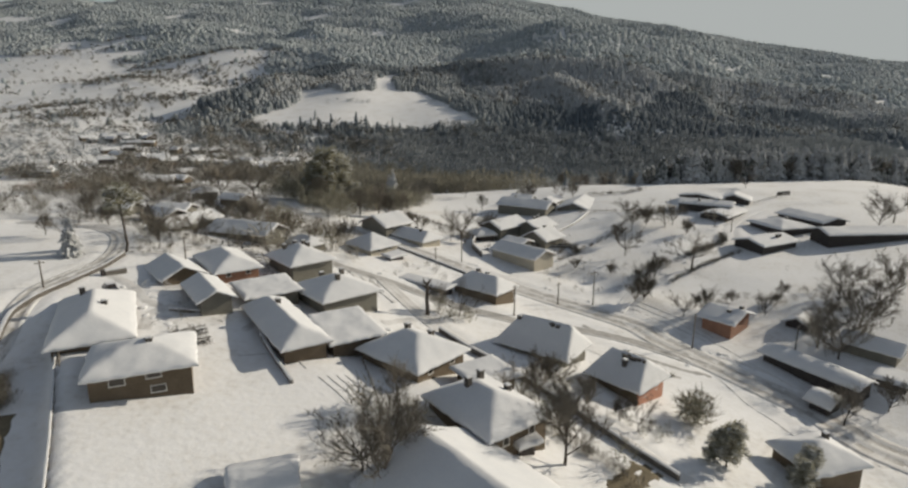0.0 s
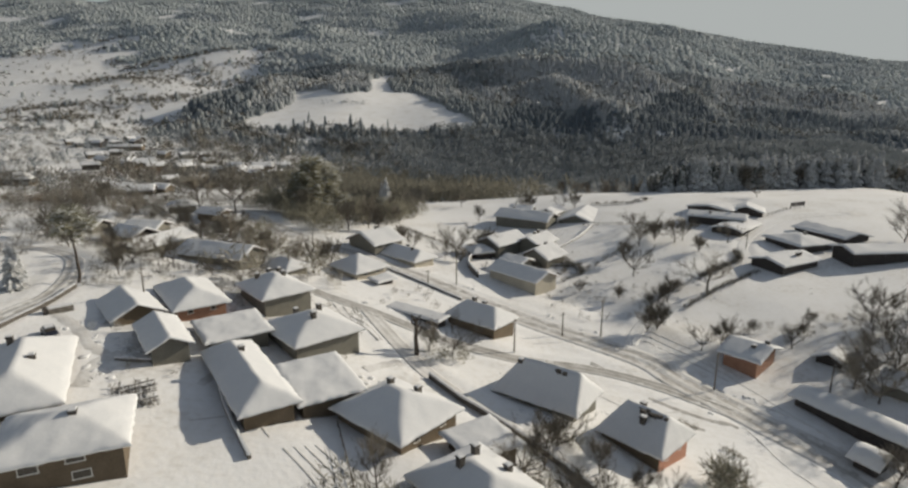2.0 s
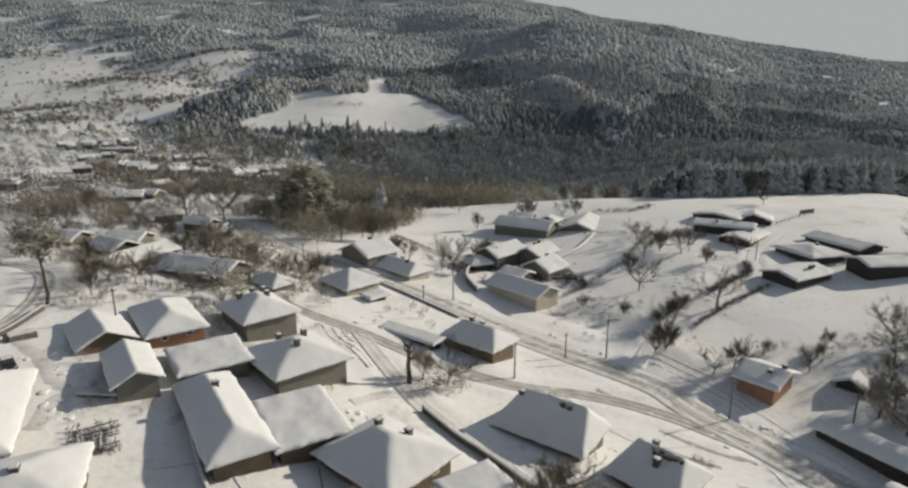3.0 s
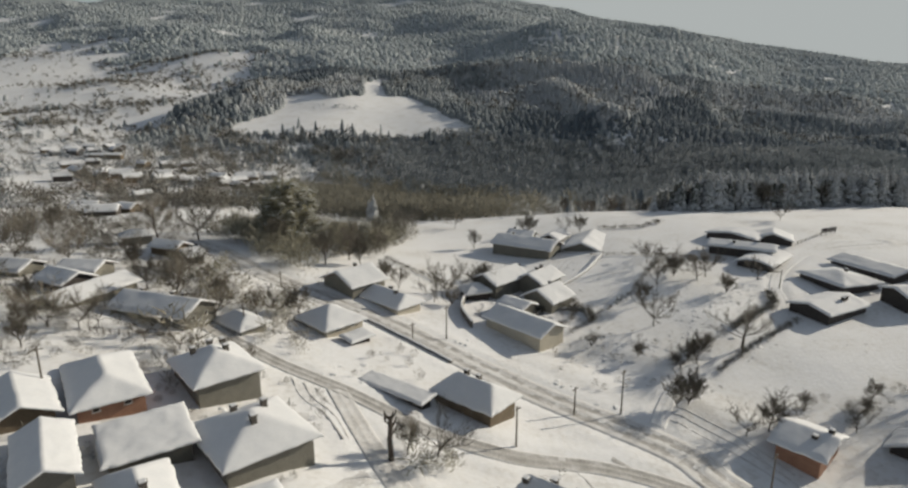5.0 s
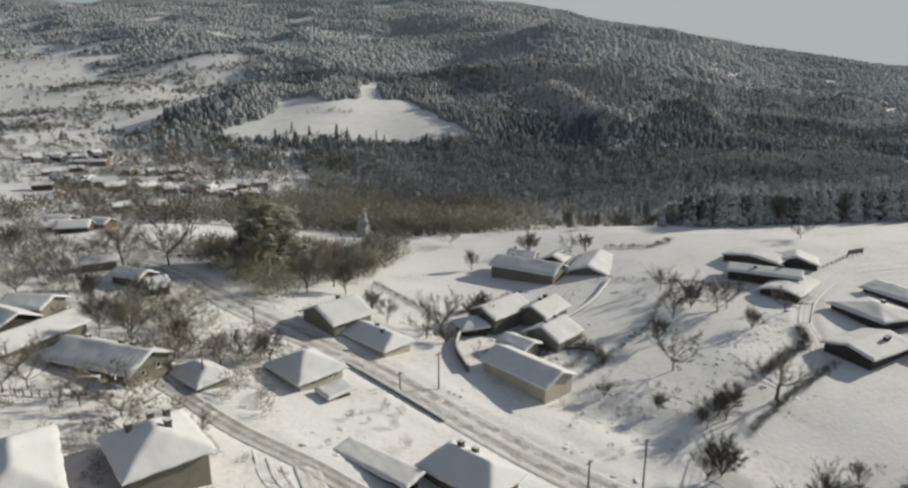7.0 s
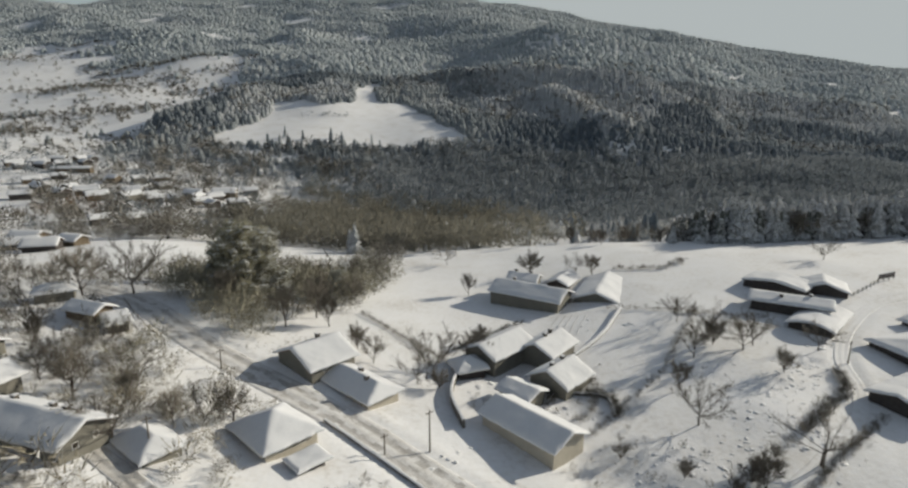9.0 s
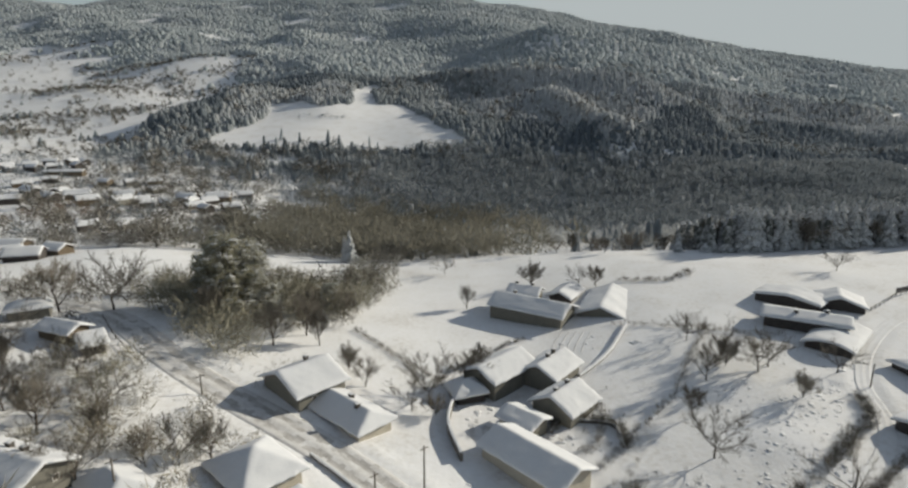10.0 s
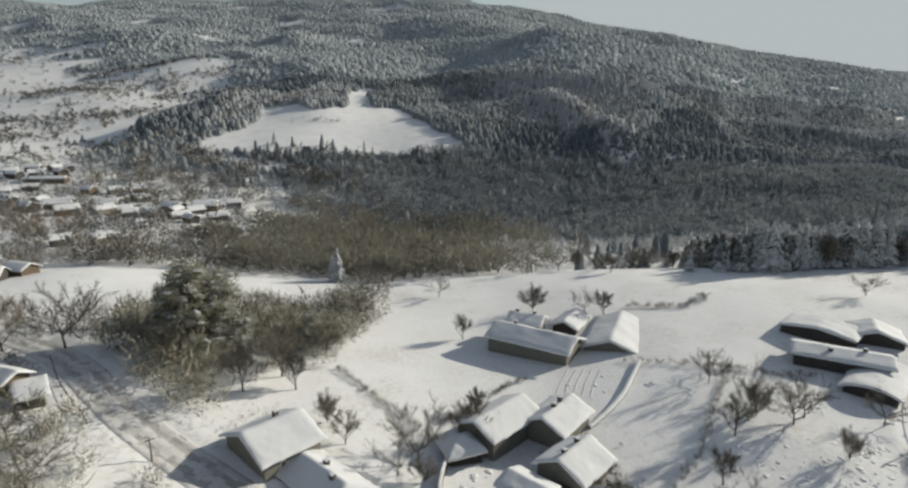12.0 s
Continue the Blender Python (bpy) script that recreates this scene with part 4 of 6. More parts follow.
def plant(kind, x, y, height, label, group="", variant=None):
    global count
    count += 1
    n = len([1 for a in KINDS if a[0] == kind])
    (trunk, crown), h = KINDS[kind, (count * 5 + int(x)) % n if variant is None else variant]
    ob = new(NAMES[kind])
    ob.empty_display_size = 0.3
    ob.matrix_basis = pose(x, y, land_at(x, y) + 0.05, 0, 0, (count * 137) % 360) @ Matrix.Scale(height / h, 4)
    tagged(ob, label, "bush" if kind == "bush" else "tree", group)
    piece("trunk", trunk, ob)
    piece("crown", crown, ob)
    return ob


BARE_NEAR = [(-7, 52, 11), (-9.6, 54.6, 8), (-5.2, 56, 7), (-6.9, 67, 6.5), (13, 61, 11), (12, 76, 7), (19, 77, 5), (9, 72, 6), (16, 82, 5), (25, 72, 4.5), (23, 74, 4), (35.6, 77.8, 5)]
for x, y, h in BARE_NEAR:
    plant("bare", x, y, h, "leafless brown garden tree beside the houses", "garden trees")
BARE_RIGHT = [(61, 83, 7), (71.5, 101.7, 10), (78, 107.5, 10), (70, 106, 8), (74, 108, 9), (70, 86, 6), (82, 112, 8), (135, 178, 11), (127, 173, 10), (49, 119, 5), (53, 120, 6), (57, 123, 5), (68, 122, 4), (87, 127, 8), (92, 130, 6), (98, 125, 6.5), (84, 122, 7), (90, 118, 8), (102, 132, 7), (74, 127, 4), (67, 120, 6)]
for x, y, h in BARE_RIGHT:
    plant("bare", x, y, h, "dark leafless orchard tree in deep snow", "orchard trees")
BARE_MID = [(47, 157, 8), (11, 182, 7), (1, 107, 7), (-3, 106, 6), (61, 146, 9), (43, 127, 6), (50, 141, 6), (46, 139, 5), (81, 180, 6), (69, 171, 4.5), (69, 183, 7), (55, 179, 7.5), (66, 181, 8), (61, 184, 6), (48, 168, 6), (118, 238, 6), (61, 201, 4.5), (2, 175, 9), (-1, 171, 6), (11, 228, 6.5), (5, 262, 6), (31, 246, 7), (48, 236, 7), (44, 240, 6), (-10, 178, 6), (-14, 184, 5), (12, 192, 5), (58, 196, 6), (63, 190, 7)]
for k, (x, y, h) in enumerate(BARE_MID):
    plant("bush" if k % 4 == 1 and h < 8 else "bare", x, y, h, "leafless tree on the snowy slope", "slope trees")
BARE_LEFT = [(-79, 199, 13), (-69, 202, 13), (-66, 166, 6), (-55, 155, 8), (-53, 152, 10), (-41, 141, 8), (-32, 149, 6), (-28, 150, 7), (-35, 146, 6.5), (-26, 200, 10), (-58, 170, 8), (-62, 158, 7), (-48, 159, 7), (-44, 152, 6), (-31, 192, 10), (-22, 195, 8), (-27, 208, 9), (-20, 214, 8), (-45, 196, 10), (-90, 127, 5), (-84, 124, 6), (-87, 172, 8), (-98, 170, 9), (-96, 152, 7), (-56, 130, 6), (-63, 128, 6)]
BARE_UPPER = [(-61, 119, 5), (-64, 124, 6), (-58, 128, 5.5), (-67, 131, 7), (-60, 134, 6), (-72, 136, 6.5), (-38, 121, 4.5), (-41, 126, 5), (-30, 123, 4), (-84, 141, 6), (-90, 148, 7), (-101, 160, 7), (-108, 178, 8), (-72, 172, 6), (-76, 178, 7), (-92, 186, 7), (-112, 196, 8), (-118, 214, 8), (-100, 208, 7), (-47, 127, 5)]
for x, y, h in BARE_UPPER:
    plant("bare", x, y, h, "dark bare tree among the upper gardens", "upper garden trees")
for x, y, h in BARE_LEFT:
    plant("bare", x, y, h, "leafless brown tree beside the upper road", "roadside trees")
for x, y, h in [(41, 127, 4.6), (46, 141, 2.6), (51, 145, 2.8), (55, 148, 2.6), (56, 121, 3), (63, 127, 2.6), (72, 125, 2.4), (80, 118, 3), (20, 80, 3), (49, 143, 3.6), (40, 145, 3), (32, 150, 3), (3.2, 170, 4)]:
    plant("bush", x, y, h, "rounded leafless bush with snow around it", "bushes")
for x, y, h in [(-73, 109, 8.5), (-75, 113, 7), (-29.2, 283, 12.5), (-31.2, 284.5, 10)]:
    plant("fir", x, y, h, "green fir dusted with fresh snow", "firs")
for x, y, h, v in [(45.5, 66.5, 5.2, 2), (43.5, 64.5, 4.6, 1), (35.2, 67.3, 6.2, 2), (33.9, 67.9, 4.6, 1)]:
    plant("pine", x, y, h, "bushy garden conifer weighed down with snow", "garden conifers", v)
plant("pine", -65, 113.5, 13.5, "tall old pine with a bare trunk and snowy top", variant=0)
for x, y, h, v in [(-44, 204, 19, 1), (-39.5, 207, 17.5, 2), (-48.5, 207, 14, 1), (-24, 217, 8, 1)]:
    plant("pine", x, y, h, "broad pine loaded with snow beside the road", "roadside pines", v)
r = random.Random(5)
for k in range(290):       # the wood's edge behind the hill
    x = 52 + 0.64 * k + r.uniform(-2, 2)
    y = 269 + r.uniform(0, 24) + 0.05 * (x - 60) + (r.uniform(0, 40) if x < 105 else 0)
    if x < 105 and k % 3:
        continue
    if r.random() < (0.85 if x > 105 else 0.5):
        plant("fir", x, y, r.uniform(13, 19) * (0.5 if x < 105 else 1), "snow-laden conifer at the edge of the wood", "wood edge")
    else:
        plant("bare", x, y, r.uniform(9, 14) * (0.6 if x < 105 else 1), "leafless tree among conifers at the wood's edge", "wood edge")


# ---- woods, brush and hedges ----
def within(x, y, poly):
    """Whether (x, y) lies inside a ring of corners."""
    hit = np.zeros(x.shape, bool)
    for (x0, y0), (x1, y1) in zip(poly, poly[1:] + poly[:1]):
        cross = (y0 > y) != (y1 > y)
        hit ^= cross & (x < (x1 - x0) * (y - y0) / (y1 - y0 + 1e-9) + x0)
    return hit


MEADOW = [(-222, 600), (-211, 653), (-183, 703), (-190, 763), (-161, 762), (-127, 748), (-99, 767), (-112, 861), (-94, 905), (-81, 900), (-78, 782), (-43, 794), (-21, 738), (4, 696), (28, 660), (4, 640), (-28, 632), (-60, 628), (-92, 626), (-155, 612), (-180, 606)]
PASTURE = [(-1250, 1240), (-873, 1221), (-840, 1330), (-720, 1300), (-640, 1190), (-540, 1165), (-430, 1135), (-335, 1130), (-310, 1030), (-275, 900), (-285, 850), (-320, 790), (-300, 690), (-262, 610), (-290, 545), (-420, 510), (-1250, 700)]
STRIPS = [[(-400, 1040), (-330, 1060), (-300, 1120), (-350, 1140), (-410, 1090)], [(-330, 900), (-240, 860), (-220, 880), (-300, 930)], [(-760, 1330), (-650, 1290), (-640, 1320), (-740, 1370)], [(70, 440), (140, 425), (150, 450), (80, 465)], [(-200, 582), (-80, 570), (-70, 582), (-190, 600)]]


FIELDS = [[(-1050, 1260), (-802, 1237), (-692, 1220), (-571, 1101), (-511, 987), (-607, 950), (-850, 960)], [(-760, 960), (-599, 938), (-481, 861), (-442, 802), (-504, 796), (-700, 820)], [(-640, 690), (-399, 652), (-353, 656), (-296, 605), (-300, 568), (-336, 552), (-520, 560)],
          [(-351, 664), (-330, 708), (-340, 789), (-333, 867), (-308, 938), (-265, 845), (-305, 806), (-274, 666), (-281, 644), (-321, 648)], [(-424, 943), (-405, 985), (-385, 950), (-382, 860)],
          [(-403, 1061), (-398, 1100), (-358, 1135), (-336, 1092), (-368, 1046), (-376, 1004)], [(-822, 1360), (-705, 1318), (-655, 1262), (-791, 1318)], [(-692, 1226), (-620, 1266), (-618, 1240), (-667, 1180)], [(-360, 964), (-325, 992), (-324, 966), (-351, 940)]]
SLOPE = [(-292, 578), (-205, 600), (-100, 624), (-75, 548), (-180, 522), (-250, 512)]
COPSE = [(-261, 636), (-300, 790), (-238, 760), (-206, 802), (-182, 723), (-198, 680), (-216, 653), (-226, 612)]
# rings of woods coloured frosted and sunlit, and of woods coloured shaded
SUNLIT_RIME = [[(20, 920), (107, 872), (210, 846), (320, 842), (310, 806), (198, 782), (140, 796), (80, 838)], [(29, 826), (46, 850), (162, 790), (261, 782), (229, 735), (131, 705), (62, 735)], [(128, 776), (172, 780), (194, 687), (172, 660), (143, 717)],
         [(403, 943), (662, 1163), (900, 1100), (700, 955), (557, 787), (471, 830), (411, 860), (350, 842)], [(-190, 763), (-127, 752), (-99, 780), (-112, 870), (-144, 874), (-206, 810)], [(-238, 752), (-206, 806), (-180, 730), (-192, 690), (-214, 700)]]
SHADED = [[(78, 740), (213, 730), (296, 705), (560, 700), (420, 480), (244, 480), (195, 575), (97, 575), (52, 632)], [(200, 800), (320, 800), (350, 730), (230, 700)], [(-261, 640), (-300, 790), (-244, 750), (-220, 690), (-216, 653)], [(-341, 1035), (-319, 1112), (-170, 1019), (-144, 874), (-208, 817), (-304, 950)]]


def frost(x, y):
    """1 where trees take the frosted, sunlit colours, 0 where they take the shaded ones."""
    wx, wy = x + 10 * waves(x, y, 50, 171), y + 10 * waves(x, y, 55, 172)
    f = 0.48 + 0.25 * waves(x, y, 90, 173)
    for ring in SHADED:
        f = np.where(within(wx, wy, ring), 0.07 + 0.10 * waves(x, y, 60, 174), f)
    for ring in SUNLIT_RIME:
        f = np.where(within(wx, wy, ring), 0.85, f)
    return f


def snowfields(x, y):
    """The open fields on the far slope, between hedges and scrub."""
    wx, wy = x + 7 * waves(x, y, 40, 73), y + 9 * waves(x, y, 45, 74)
    hit = np.zeros(x.shape, bool)
    for ring in FIELDS:
        hit |= within(wx, wy, ring)
    return hit


def clearings(x, y):
    """1 where trees stand close, 0 in the open fields."""
    wx, wy = x + 5 * waves(x, y, 40, 71), y + 7 * waves(x, y, 50, 72)
    d = np.ones_like(x)
    tufts = waves(x, y, 130, 26) + 0.6 * waves(x, y, 45, 28)
    d = np.where(within(wx, wy, PASTURE), np.where(tufts > 0.45, 0.10, 0.008), d)
    d = np.where(within(wx, wy, MEADOW), 0.0, d)
    for ring in STRIPS:
        d = np.where(within(wx, wy, ring), 0.03, d)
    d = np.where(within(x, y, COPSE), 1.0, d)
    return np.where(snowfields(x, y), 0.006, d)


def forest(name, label, pts, heights, rings, points, mat, seed, wide=0.22):
    """Many small frosted conifers in one mesh, each of some ragged drooping tiers."""
    rs = np.random.RandomState(seed)
    n = len(pts)
    z = land(pts[:, 0], pts[:, 1]) - 0.3
    m = points
    V, F = [], []
    ang = np.arange(m) * 6.2832 / m
    slim = rs.uniform(0.75, 1.3, n)
    for k in range(rings):
        f = k / rings
        lo, hi = 0.08 + 0.80 * f, min(1.0, 0.08 + 0.80 * f + 1.25 / rings)
        rad = wide * (1 - f * 0.80) * heights * slim * rs.uniform(0.85, 1.15, n)
        turn = rs.uniform(0, 6.28, n)[:, None] + ang[None, :]
        jag = rs.uniform(0.7, 1.25, (n, m))
        lean = rs.uniform(-0.04, 0.04, (n, 2)) * heights[:, None]
        low = np.stack([pts[:, :1] + np.cos(turn) * rad[:, None] * jag, pts[:, 1:2] + np.sin(turn) * rad[:, None] * jag, (z + lo * heights)[:, None] + rs.uniform(-0.07, 0.05, (n, m)) * heights[:, None]], -1)
        jag = rs.uniform(0.45, 0.70, (n, m))
        high = np.stack([pts[:, :1] + np.cos(turn + 0.3) * rad[:, None] * jag, pts[:, 1:2] + np.sin(turn + 0.3) * rad[:, None] * jag, (z + (lo * 0.40 + hi * 0.60) * heights)[:, None] + rs.uniform(-0.04, 0.04, (n, m)) * heights[:, None]], -1)
        tip = np.stack([pts[:, 0] + lean[:, 0], pts[:, 1] + lean[:, 1], z + hi * heights], -1)[:, None, :]
        base = ((k * n + np.arange(n)) * (2 * m + 1))[:, None]
        i, j = np.arange(m), (np.arange(m) + 1) % m
        for tri in ((i, j, m + i), (j, m + j, m + i), (m + i, m + j, 0 * i + 2 * m)):
            F.append(np.stack([base + q for q in tri], -1).reshape(-1, 3))
        V.append(np.concatenate([low, high, tip], 1).reshape(-1, 3))
    return tagged(new(name, big_mesh(name, np.concatenate(V), np.concatenate(F), mat, True)), label, "forest", kind="stuff")


def crowns(name, label, pts, heights, twigs, mat, seed, wide=0.36, length=0.20, thick=0.03, category="forest"):
    """Leafless round-headed trees and bushes in one mesh: clouds of fine spreading twigs."""
    rs = np.random.RandomState(seed)
    n = len(pts)
    h = heights[:, None]
    z = land(pts[:, 0], pts[:, 1])
    c = np.stack([pts[:, 0], pts[:, 1], z], -1)[:, None, :]
    d = rs.normal(0, 1, (n, twigs, 3))
    d /= np.linalg.norm(d, axis=2, keepdims=True)
    out = d * (rs.uniform(0, 1, (n, twigs, 1)) ** 0.45)
    root = c + np.stack([out[..., 0] * wide * h, out[..., 1] * wide * h, (0.52 + out[..., 2] * 0.42) * h], -1)
    way = d * 0.8 + rs.normal(0, 0.5, (n, twigs, 3)) + np.array([0, 0, 0.45])
    way /= np.linalg.norm(way, axis=2, keepdims=True)
    size = (h * rs.uniform(0.5, 1.3, (n, twigs)) * np.where(rs.uniform(0, 1, (n, twigs)) < 0.12, 1.7, 1.0))[..., None]
    side = np.cross(way, rs.normal(0, 1, (n, twigs, 3)))
    side /= np.linalg.norm(side, axis=2, keepdims=True) + 1e-6
    V = np.stack([root - side * size * thick, root + side * size * thick, root + way * size * length], 2).reshape(-1, 3)
    F = np.arange(n * twigs * 3).reshape(-1, 3)
    return tagged(new(name, big_mesh(name, V, F, mat)), label, category, kind="stuff")


def brush(name, label, pts, heights, blades, mat, seed, wide=0.5, thick=0.05, category="brush"):
    """Leafless scrub: bundles of thin upright twigs in one mesh."""
    rs = np.random.RandomState(seed)
    n = len(pts)
    z = land(pts[:, 0], pts[:, 1])
    c = np.stack([pts[:, 0], pts[:, 1], z], -1)[:, None, :]
    h = heights[:, None]
    a, o = rs.uniform(0, 6.28, (n, blades)), rs.uniform(0, 1, (n, blades)) ** 0.6
    low = rs.uniform(0.0, 0.55, (n, blades)) * h
    root = c + np.stack([np.cos(a) * o * wide * 0.35 * h, np.sin(a) * o * wide * 0.35 * h, low], -1)
    tip = root + np.stack([np.cos(a) * wide * h * 0.5 * rs.uniform(0.1, 1.0, (n, blades)), np.sin(a) * wide * h * 0.5 * rs.uniform(0.1, 1.0, (n, blades)), (h - low) * rs.uniform(0.12, 0.95, (n, blades))], -1)
    a = a + rs.uniform(-0.8, 0.8, (n, blades))
    b = a + rs.uniform(1, 2.2, (n, blades))
    s = np.stack([np.cos(b), np.sin(b), 0 * b], -1) * (thick * h)[..., None]
    mid = root * 0.45 + tip * 0.55
    V = np.stack([root, mid - s * 0.7, mid + s * 0.7, tip], 2).reshape(-1, 3)
    i = np.arange(n * blades)[:, None] * 4
    F = np.concatenate([i + np.array([0, 1, 2]), i + np.array([1, 3, 2])])
    return tagged(new(name, big_mesh(name, V, F, mat)), label, category, kind="stuff")


def scatter(x0, x1, y0, y1, step, seed):
    rs = np.random.RandomState(seed)
    X, Y = np.meshgrid(np.arange(x0, x1, step), np.arange(y0, y1, step))
    p = np.stack([X.ravel(), Y.ravel()], -1) + rs.uniform(-0.48, 0.48, (X.size, 2)) * step
    return p, rs.uniform(0, 1, len(p))



OPEN_FIELD = [(-262, 408), (-232, 404), (-210, 384), (-192, 353), (-176, 327), (-215, 322)]


def open_yards(p):
    """Leaves the ground round the far houses free, most of all on their near side."""
    ok = ~within(p[:, 0], p[:, 1], OPEN_FIELD)
    for hx, hy in HAMLET:
        ok &= np.hypot(p[:, 0] - hx, (p[:, 1] - hy + 4) * 0.7) > 7
    return ok


rs = np.random.RandomState(3)
p, u = scatter(-720, 800, 560, 930, 4.3, 1)
open_view = np.abs(p[:, 0]) < 0.86 * (p[:, 1] + 30)
hollow = step01(660, 590, p[:, 1] - 0.10 * p[:, 0] + 18 * waves(p[:, 0], p[:, 1], 90, 31))
hamlet = (p[:, 0] < -170) & (p[:, 1] < 560)
p = p[(u < clearings(p[:, 0], p[:, 1]) * (1 - 0.82 * hollow)) & open_view & ~hamlet]
# tree colour follows sun and shade on the relief as well as frost
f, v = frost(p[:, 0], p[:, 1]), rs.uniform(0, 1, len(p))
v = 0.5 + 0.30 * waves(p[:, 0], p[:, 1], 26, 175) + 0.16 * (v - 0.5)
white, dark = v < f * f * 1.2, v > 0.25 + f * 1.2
for nm, lb, sel, mt in (("frosted_forest", "frosted conifers on the spurs, brightened for sunlight and haze", white, FROST_HAZE), ("spruce_forest", "spruce forest with fold shade and haze in its colour", dark & ~white, SHADE_SPRUCE), ("conifer_forest", "dense frost-dusted conifer forest lightened for haze", ~white & ~dark, HAZE_NEEDLE)):
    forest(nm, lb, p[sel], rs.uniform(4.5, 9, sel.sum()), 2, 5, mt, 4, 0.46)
p, u = scatter(-720, 800, 600, 1000, 9.0, 14)
p = p[(u < 0.6 * clearings(p[:, 0], p[:, 1])) & (np.abs(p[:, 0]) < 0.86 * (p[:, 1] + 30)) & (waves(p[:, 0], p[:, 1], 160, 15) > -0.1)]
p = p[frost(p[:, 0], p[:, 1]) > 0.3]
crowns("mixed_wood", "frosted leafless trees among the conifers", p, rs.uniform(6, 11, len(p)), 40, BARE_WOOD, 16, 0.42, 0.22, 0.035)
p, u = scatter(-1800, 2000, 930, 2350, 8.0, 2)
p = p[(u < clearings(p[:, 0], p[:, 1])) & (np.abs(p[:, 0]) < 0.88 * (p[:, 1] + 30))]
f, v = frost(p[:, 0], p[:, 1]), rs.uniform(0, 1, len(p))
v = 0.5 + 0.35 * waves(p[:, 0], p[:, 1], 60, 176) + 0.2 * (v - 0.5)
# haze put into the hillside colours, less of it right of x = 380
dark = v > 0.55 + 0.9 * f + np.where(p[:, 0] > 380, -0.25, 0.08)
forest("hillside_forest", "frosted forest covering the far hills, haze put into its colour", p[~dark], rs.uniform(6, 10, (~dark).sum()), 1, 4, HILL_HAZE, 5, 0.62)
forest("hillside_spruces", "spruces in the folds of the far hills, lightened for haze", p[dark], rs.uniform(6, 10, dark.sum()), 1, 4, HAZE_NEEDLE, 105, 0.62)
p, u = scatter(-230, 420, 292, 640, 5.6, 3)
fade = 1 - step01(590, 660, p[:, 1] - 0.10 * p[:, 0] + 18 * waves(p[:, 0], p[:, 1], 90, 31))
thin = np.where((p[:, 0] < -100) & (p[:, 1] < 560), 0.45, 1.0) * fade * clearings(p[:, 0], p[:, 1]) * (np.abs(p[:, 0]) < 0.8 * p[:, 1] + 60)
gaps = within(p[:, 0], p[:, 1], [(-120, 395), (-70, 415), (-50, 400), (-100, 380)]) | within(p[:, 0], p[:, 1], [(-190, 510), (-110, 525), (-60, 540), (-110, 512)]) | within(p[:, 0], p[:, 1], [(-116, 486), (-78, 479), (-69, 446), (-93, 429)])
p = p[(u < thin) & ~gaps]
p = p[open_yards(p)]
glades = (p[:, 0] < -50) & (waves(p[:, 0], p[:, 1], 48, 36) + 0.5 * waves(p[:, 0], p[:, 1], 22, 37) < np.where(p[:, 0] < -90, -0.08, -0.28))
p = p[~glades]
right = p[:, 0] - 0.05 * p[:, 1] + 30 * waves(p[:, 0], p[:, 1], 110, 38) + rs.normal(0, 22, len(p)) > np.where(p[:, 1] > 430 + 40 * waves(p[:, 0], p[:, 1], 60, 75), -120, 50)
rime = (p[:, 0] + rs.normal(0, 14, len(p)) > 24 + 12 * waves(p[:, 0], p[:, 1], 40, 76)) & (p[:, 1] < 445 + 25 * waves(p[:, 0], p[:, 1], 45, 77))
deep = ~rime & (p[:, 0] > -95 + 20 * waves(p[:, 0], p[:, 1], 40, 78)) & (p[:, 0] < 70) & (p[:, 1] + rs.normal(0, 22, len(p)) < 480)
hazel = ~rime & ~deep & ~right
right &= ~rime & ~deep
crowns("valley_wood", "brown leafless wood in the hollow", p[hazel], rs.uniform(6, 12, hazel.sum()), 110, BARE_WOOD, 6, 0.54, 0.19, 0.021)
crowns("deep_wood", "dark olive-brown leafless wood at the foot of the hill", p[deep], rs.uniform(7, 13, deep.sum()), 110, DUSK_WOOD, 67, 0.54, 0.19, 0.023)
crowns("hollow_wood", "leafless wood in the shaded hollow, haze in its blue-grey colour", p[right], rs.uniform(6, 12, right.sum()), 66, HAZE_WOOD, 66, 0.54, 0.24, 0.032)
rime &= (rs.uniform(0, 1, len(p)) < np.where(p[:, 1] < 345, 0.16, 0.46))
crowns("rimed_wood", "leafless trees white with rime beyond the crest", p[rime], rs.uniform(4, 10, rime.sum()), 90, RIME_WOOD, 68, 0.46, 0.22, 0.018)
p, u = scatter(-160, 330, 300, 640, 12.0, 7)
p = p[(u < np.where(p[:, 0] > 60, 0.35, 0.22) + 0.35 * (p[:, 1] > 500)) & (np.abs(p[:, 0] + 60) < 0.9 * p[:, 1]) & ((p[:, 0] > -30) | (p[:, 1] > 520)) & ~within(p[:, 0], p[:, 1], STRIPS[-1])]
white = rs.uniform(0, 1, len(p)) < 0.30
forest("valley_conifers", "conifers in the shaded hollow, shade and haze in their colour", p[~white], rs.uniform(7, 13, (~white).sum()), 3, 7, SHADE_SPRUCE, 8, 0.24)
forest("frosted_conifers", "single frosted conifers standing out of the dark hollow", p[white], rs.uniform(6, 12, white.sum()), 3, 7, FROST_HAZE, 108, 0.24)
p, u = scatter(-400, -60, 300, 560, 8.0, 9)
